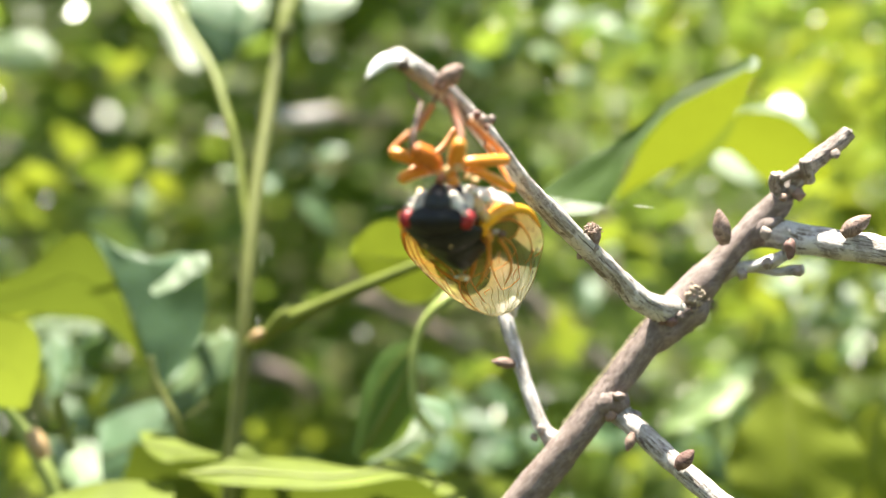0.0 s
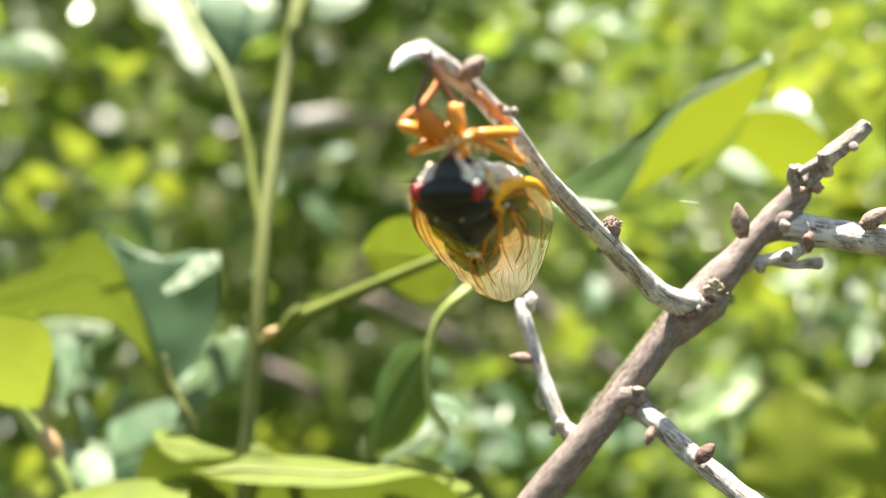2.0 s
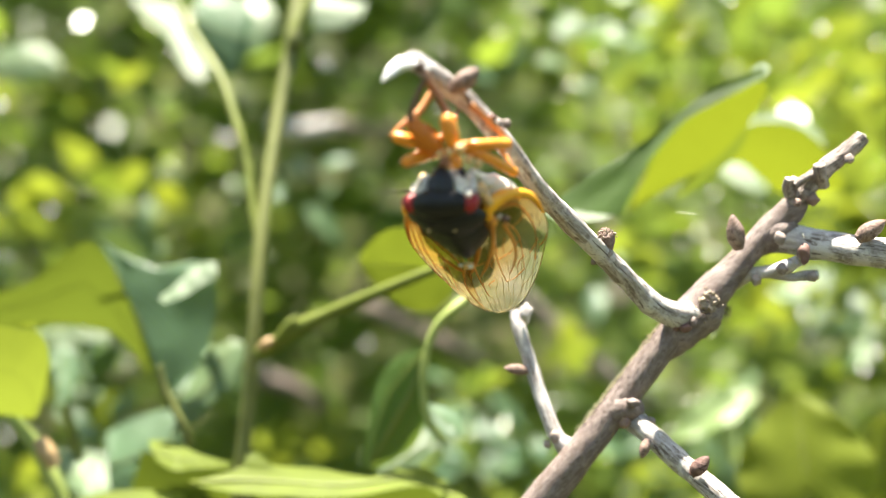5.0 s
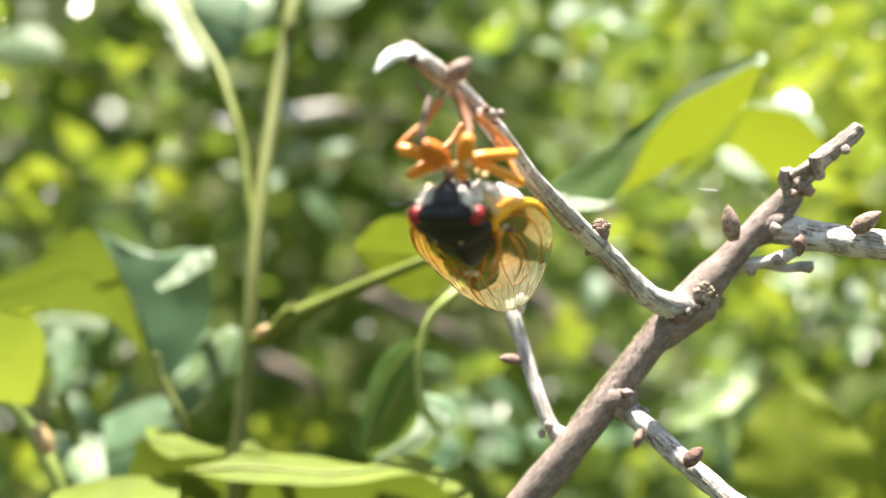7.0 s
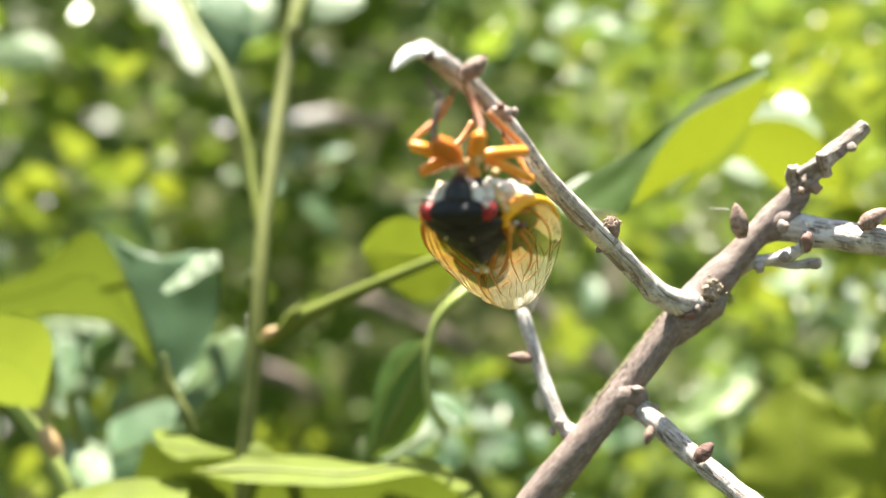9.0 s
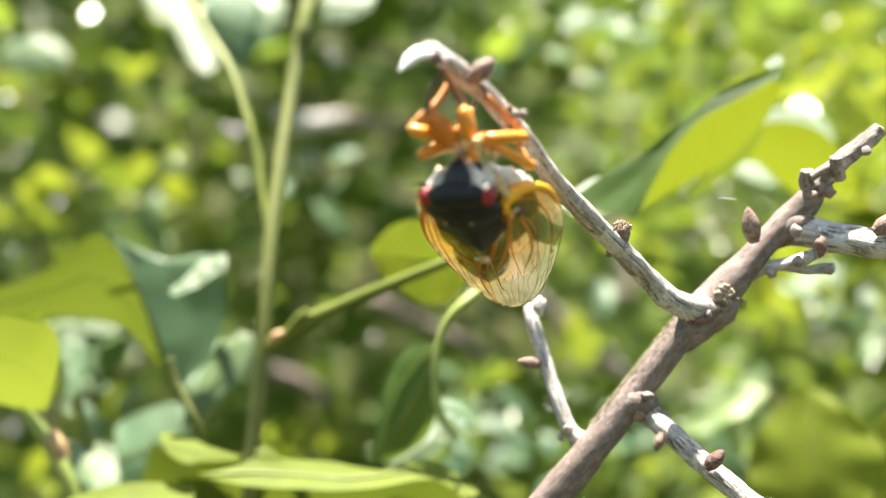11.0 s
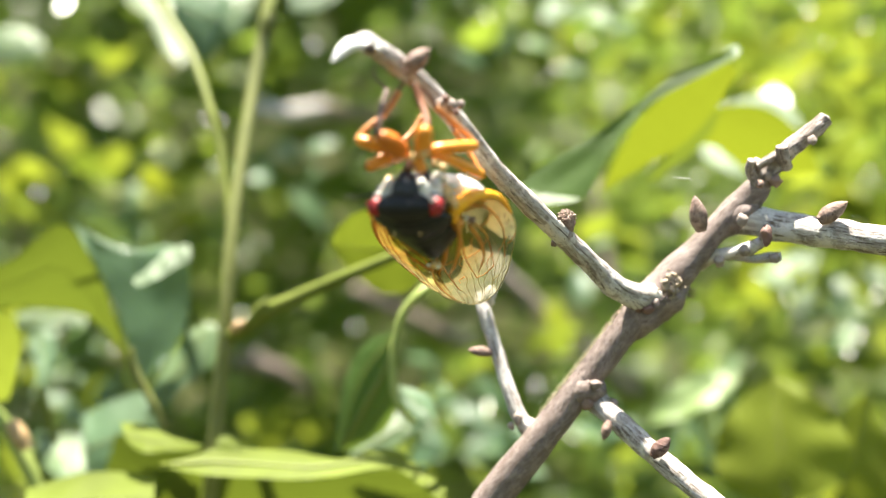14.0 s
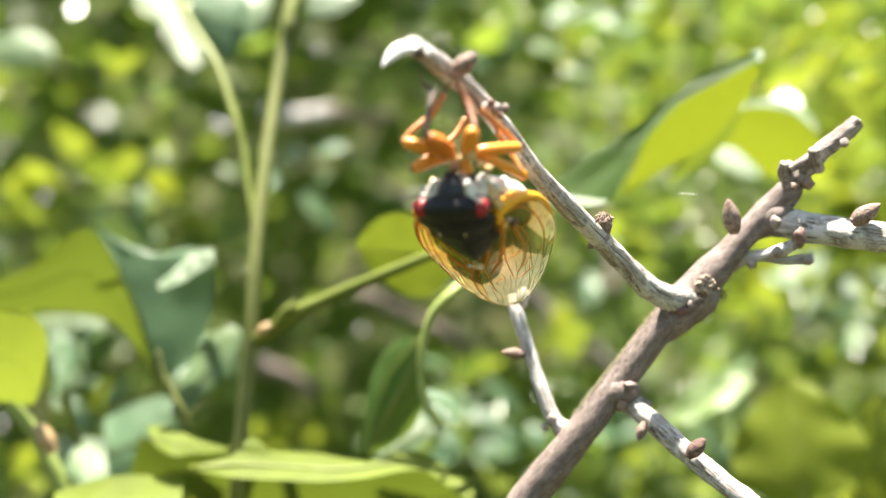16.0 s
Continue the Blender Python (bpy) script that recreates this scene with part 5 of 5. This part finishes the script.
def surround():
    """Unseen shrubs added beside and behind the camera to hold off sky light."""
    rng = random.Random(41)
    bm = bmesh.new()
    for i in range(1500):
        a = rng.uniform(math.radians(150), math.radians(390))
        r = rng.uniform(1.3, 2.4)
        p = Vector((r * math.cos(a), r * math.sin(a) - 0.2, rng.uniform(0.05, 2.9)))
        b = rng.uniform(0, 6.283)
        length = rng.uniform(0.12, 0.24)
        blade(p, p + Vector((math.cos(b), math.sin(b), rng.gauss(-0.1, 0.4))) * length, length * 0.6, (rng.gauss(0, 0.6), rng.gauss(0, 0.6), 1), 0.15, 0.08, 0.02, 0.8, 0, 2, 4, i, bm)
    tagged(link_mesh("shrub_leaves", bm, LEAF_FAR), "green leaves of unseen shrubs added to cut the sky light", "foliage", kind="stuff")


surround()


def twigs():
    """Bare grey twigs that cross the thicket."""
    rng = random.Random(8)
    for i, (a, b, r) in enumerate((((470, 198, 0.34), (585, 198, 0.33), 17), ((585, 198, 0.33), (690, 205, 0.31), 14), ((880, 470, 0.38), (1140, 700, 0.36), 15), ((430, 640, 0.33), (560, 700, 0.32), 14),
                                   ((640, 520, 0.34), (880, 640, 0.32), 11), ((1090, 520, 0.30), (1060, 330, 0.29), 12))):
        mid = ((a[0] + b[0]) / 2 + rng.uniform(-15, 15), (a[1] + b[1]) / 2 + rng.uniform(-12, 12), (a[2] + b[2]) / 2)
        stalk("twig", [a, mid, b], [r, r * 0.9, r * 0.8], BARK_TWIG if i == 0 else BARK_TIP if i == 2 else BARK_BROWN, "bare grey twig inside the thicket", "twig")


twigs()


def glints():
    """Waxy leaves added and turned to mirror the sun to the camera's resting place."""
    rng = random.Random(21)
    bm = bmesh.new()
    spots = [(150, 20), (60, 80), (190, 195), (215, 240), (398, 222), (615, 582), (1205, 35), (1450, 520), (1500, 545), (1540, 620), (1420, 580), (960, 90), (150, 738), (640, 585), (1440, 205), (20, 250), (880, 30), (170, 190), (212, 242), (382, 216), (490, 15), (495, 40), (270, 140), (290, 150), (310, 135), (290, 270), (500, 400), (900, 200), (980, 150), (1350, 510), (1390, 500), (1530, 520), (1460, 640), (1240, 560), (1020, 880), (960, 700)]
    spots += [(rng.uniform(-60, 1630), rng.uniform(-40, 920)) for _ in range(230)]
    for i, (u, v) in enumerate(spots):
        k = rng.uniform(0.32, 0.40)
        p = spot(u, v, k)
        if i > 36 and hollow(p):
            continue
        eye = (Vector((0, -REACH, HIGH)) - p).normalized()
        half = (eye + TO_SUN).normalized()
        half = (half + Vector((rng.gauss(0, 0.045), rng.gauss(0, 0.045), rng.gauss(0, 0.045)))).normalized()
        along = half.cross(Vector((rng.gauss(0, 1), rng.gauss(0, 1), rng.gauss(0, 1)))).normalized()
        length = rng.choice((4, 5, 6, 7, 8, 9, 11, 14)) * step(k)
        blade(p - along * length / 2, p + along * length / 2, length * rng.uniform(0.4, 0.7), half, 0.02, 0.02, 0.0, 0.8, 0, 2, 5, i, bm)
    for a, b, w in (((120, 5, 0.46), (150, 25, 0.45), 40), ((1422, 490, 0.44), (1432, 515, 0.435), 22), ((1450, 505, 0.43), (1462, 530, 0.425), 17), ((1405, 520, 0.42), (1418, 540, 0.415), 15), ((1492, 512, 0.44), (1500, 535, 0.435), 18), ((1530, 590, 0.42), (1540, 606, 0.415), 13), ((1512, 620, 0.42), (1520, 634, 0.415), 11), ((130, 815, 0.5), (170, 850, 0.495), 24), ((1350, 172, 0.50), (1430, 212, 0.495), 95), ((870, 715, 0.46), (895, 740, 0.455), 13), ((1285, 265, 0.46), (1320, 300, 0.455), 40)):
        p = (spot(*a) + spot(*b)) / 2
        half = ((Vector((0, -REACH, HIGH)) - p).normalized() + TO_SUN).normalized()
        along = half.cross(Vector((0.9, 0.2, -0.4))).normalized() * (spot(*a) - spot(*b)).length * 0.55
        blade(p - along, p + along, 0.55 * w * step(a[2]), half, 0.05, 0.03, 0.015, 0.8, 0, 4, 8, 3, bm)
    # broader, paler leaves that shine softly, and a cluster of small ones under them
    soft = bmesh.new()
    for u, v, k, length, wide in [(1415, 505, 0.44, 130, 60), (1448, 490, 0.44, 120, 55), (1490, 520, 0.44, 90, 55), (1560, 500, 0.42, 70, 45)] + [(1525 + rng.gauss(0, 28), 596 + rng.gauss(0, 30), 0.42, rng.uniform(18, 40), rng.uniform(10, 20)) for _ in range(12)] + [(rng.uniform(60, 190), rng.uniform(560, 690), 0.5, rng.uniform(12, 34), rng.uniform(8, 16)) for _ in range(14)] + [(rng.uniform(770, 860), rng.uniform(690, 770), 0.6, rng.uniform(12, 30), rng.uniform(8, 14)) for _ in range(6)]:
        p = spot(u, v, k)
        half = ((Vector((0, -REACH, HIGH)) - p).normalized() + TO_SUN).normalized()
        half = (half + Vector((rng.gauss(0, 0.12), rng.gauss(0, 0.12), rng.gauss(0, 0.08)))).normalized()
        along = half.cross(Vector((0.9, 0.2, rng.gauss(0.3, 0.3)))).normalized() * length * step(k) / 2
        blade(p - along, p + along, wide * step(k), half, 0.12, 0.06, 0.03, 0.8, 0, 4, 8, 3, soft)
    tagged(link_mesh("shrub_leaves", soft, LEAF_PALE), "pale mint leaves that shine in the sun", "foliage", kind="stuff")
    tagged(link_mesh("shrub_leaves", bm, LEAF_WAX), "small waxy leaves that mirror the sun", "foliage", kind="stuff")


glints()


SILK = stalk("silk_thread", [(1197, 351, 1.0), (1215, 352, 1.0), (1233, 354, 1.0)], [0.3, 0.55, 0.3], PEEL, "short white thread of spider silk adrift", "thread")


# ---- movement ----
def motions():
    k = step(1.3)
    rows = []
    head = CICADA_AT @ Vector((0, 8.3 * MM, 0))
    for t, dx, dy, roll, pitch in ((0, -4, -1, 4, 0), (0.5, -2, -1, 3.5, 0), (1, -13, -1, 3.5, 0), (1.5, -4, -7, 2, 0), (2, -27, -36, 3, -1.8), (2.5, -27, -37, 3, -2), (3, -30, -38, 3, -2), (3.5, -28, -38, 3, -2),
                                   (4, -27, -39, 3, -2), (4.7, -27, -39, 3, -2), (6.8, -3, 0, 3, 0), (8, -3, 0, 3, 0), (8.5, -10, 0, 3, 0), (9, -11, 0, 3, 0), (11.3, -26, -35, 3, -2), (11.5, -26, -35, 3, -2),
                                   (12, -25, -35, 3, -2), (12.5, 2, 6, 3, 0), (13, -4, 4, 3, 0), (14, -3, 3, 3, 0), (14.5, -1, -1, 3, 0), (15, -1, 2, 3, 0), (15.5, -3, 1, 3, 0), (16, -6, 0, 3, 0)):
        turn = Matrix.Translation(head) @ pose(0, 0, 0, pitch, roll, 0) @ Matrix.Translation(-head)
        rows.append((t, Matrix.Translation((dx * k, 0, -dy * k)) @ turn @ CICADA_AT))
    walk(CICADA, rows)

    # the leaves behind the twig stir in the wind
    unit = step(0.76)
    for thing in (RIGHT_LEAF, GLOW_LEAF, LOBE_LEAF, FOLD_SHADOW):
        home = Matrix.Translation(thing.location)
        walk(thing, [(t, Matrix.Translation((dx * unit, 0, -dy * unit)) @ home) for t, dx, dy in (
            (0, 0, -7), (0.5, -5, -12), (1, 0, -4), (1.5, 5, 3), (2, 0, -3.5), (2.5, 4, -1), (3, 5, 5), (3.5, 5, 2), (4, 3, -2), (4.5, 4, 0), (6.8, 0, -6), (7, -4, -7), (7.5, 2, 5), (8, -2, 0),
            (9, 8, 12), (11.5, 6, 11), (12, 5, 8), (12.5, -6, -10), (13, 2, 2), (14, 0, 0), (14.5, 2, 7), (15, -1, 2), (15.5, 2, 3), (16, -1, -2))])

    home, unit = Matrix.Translation(SILK.location), step(1.0)
    walk(SILK, [(t, Matrix.Translation((dx * unit, 0, -dy * unit)) @ home) for t, dx, dy in (
        (0, -65, -5), (0.5, -35, -30), (1, 33, -28), (1.5, -2, -3), (2, -16, -3), (2.5, -11, 19), (3, -26, 2), (3.5, 22, -14), (4, -13, 9), (4.5, -56, 8), (4.7, -40, 4), (6.8, 34, -28), (7, 34, -28), (7.5, 8, 12), (8, 37, -16), (8.5, -32, -1),
        (9, 41, 9), (11.5, 22, -19), (12, -97, 5), (12.5, -13, -30), (13.5, 2, -33), (14.5, 74, -33), (15, 33, 13), (15.5, 25, -19), (16, -3, -10))])

    # the front legs straighten while the body is pulled up; one middle foot lets go for a moment
    def reach(start, u, v, length):
        """The point on the bearing (u, v) at that length from start, nearer to the eye than start where there are two."""
        eye = Vector((0, -REACH, HIGH))
        way = (spot(u, v) - eye).normalized()
        along = (start - eye).dot(way)
        off = (start - eye - way * along).length
        return eye + way * (along - math.sqrt(max(0.0, length * length - off * off)))

    pulled = rows[10][1]
    calm = ((0, 0), (1.5, 0), (2, 1), (4.7, 1), (6.8, 0), (9, 0), (11.3, 1), (12, 1), (12.5, 0), (16, 0))
    for name, knee_at, foot_at in (("left_front", (716, 204), (741, 124)), ("right_front", (797, 180), (757, 112))):
        femur, tibia, hip, knee, ankle = LEGS[name]
        new_knee = pulled.inverted() @ reach(pulled @ hip, *knee_at, (knee - hip).length)
        swing = (knee - hip).rotation_difference(new_knee - hip)
        new_ankle = pulled.inverted() @ reach(pulled @ new_knee, *foot_at, (ankle - knee).length)
        bend = (ankle - knee).rotation_difference(swing.inverted() @ (new_ankle - new_knee))
        for ob, turn in ((femur, swing), (tibia, bend)):
            home = Matrix.Translation(ob.location)
            walk(ob, [(t, home @ Matrix.Rotation(turn.angle * f, 4, turn.axis)) for t, f in calm])
    view = CICADA_AT.to_3x3().inverted() @ Vector((0, 1, 0))
    shin = LEGS["right_mid"][1]
    home = Matrix.Translation(shin.location)
    walk(shin, [(t, home @ Matrix.Rotation(radians(a), 4, view)) for t, a in ((0, 0), (1, 0), (1.4, 20), (1.6, 20), (2, 0), (16, 0))])


motions()
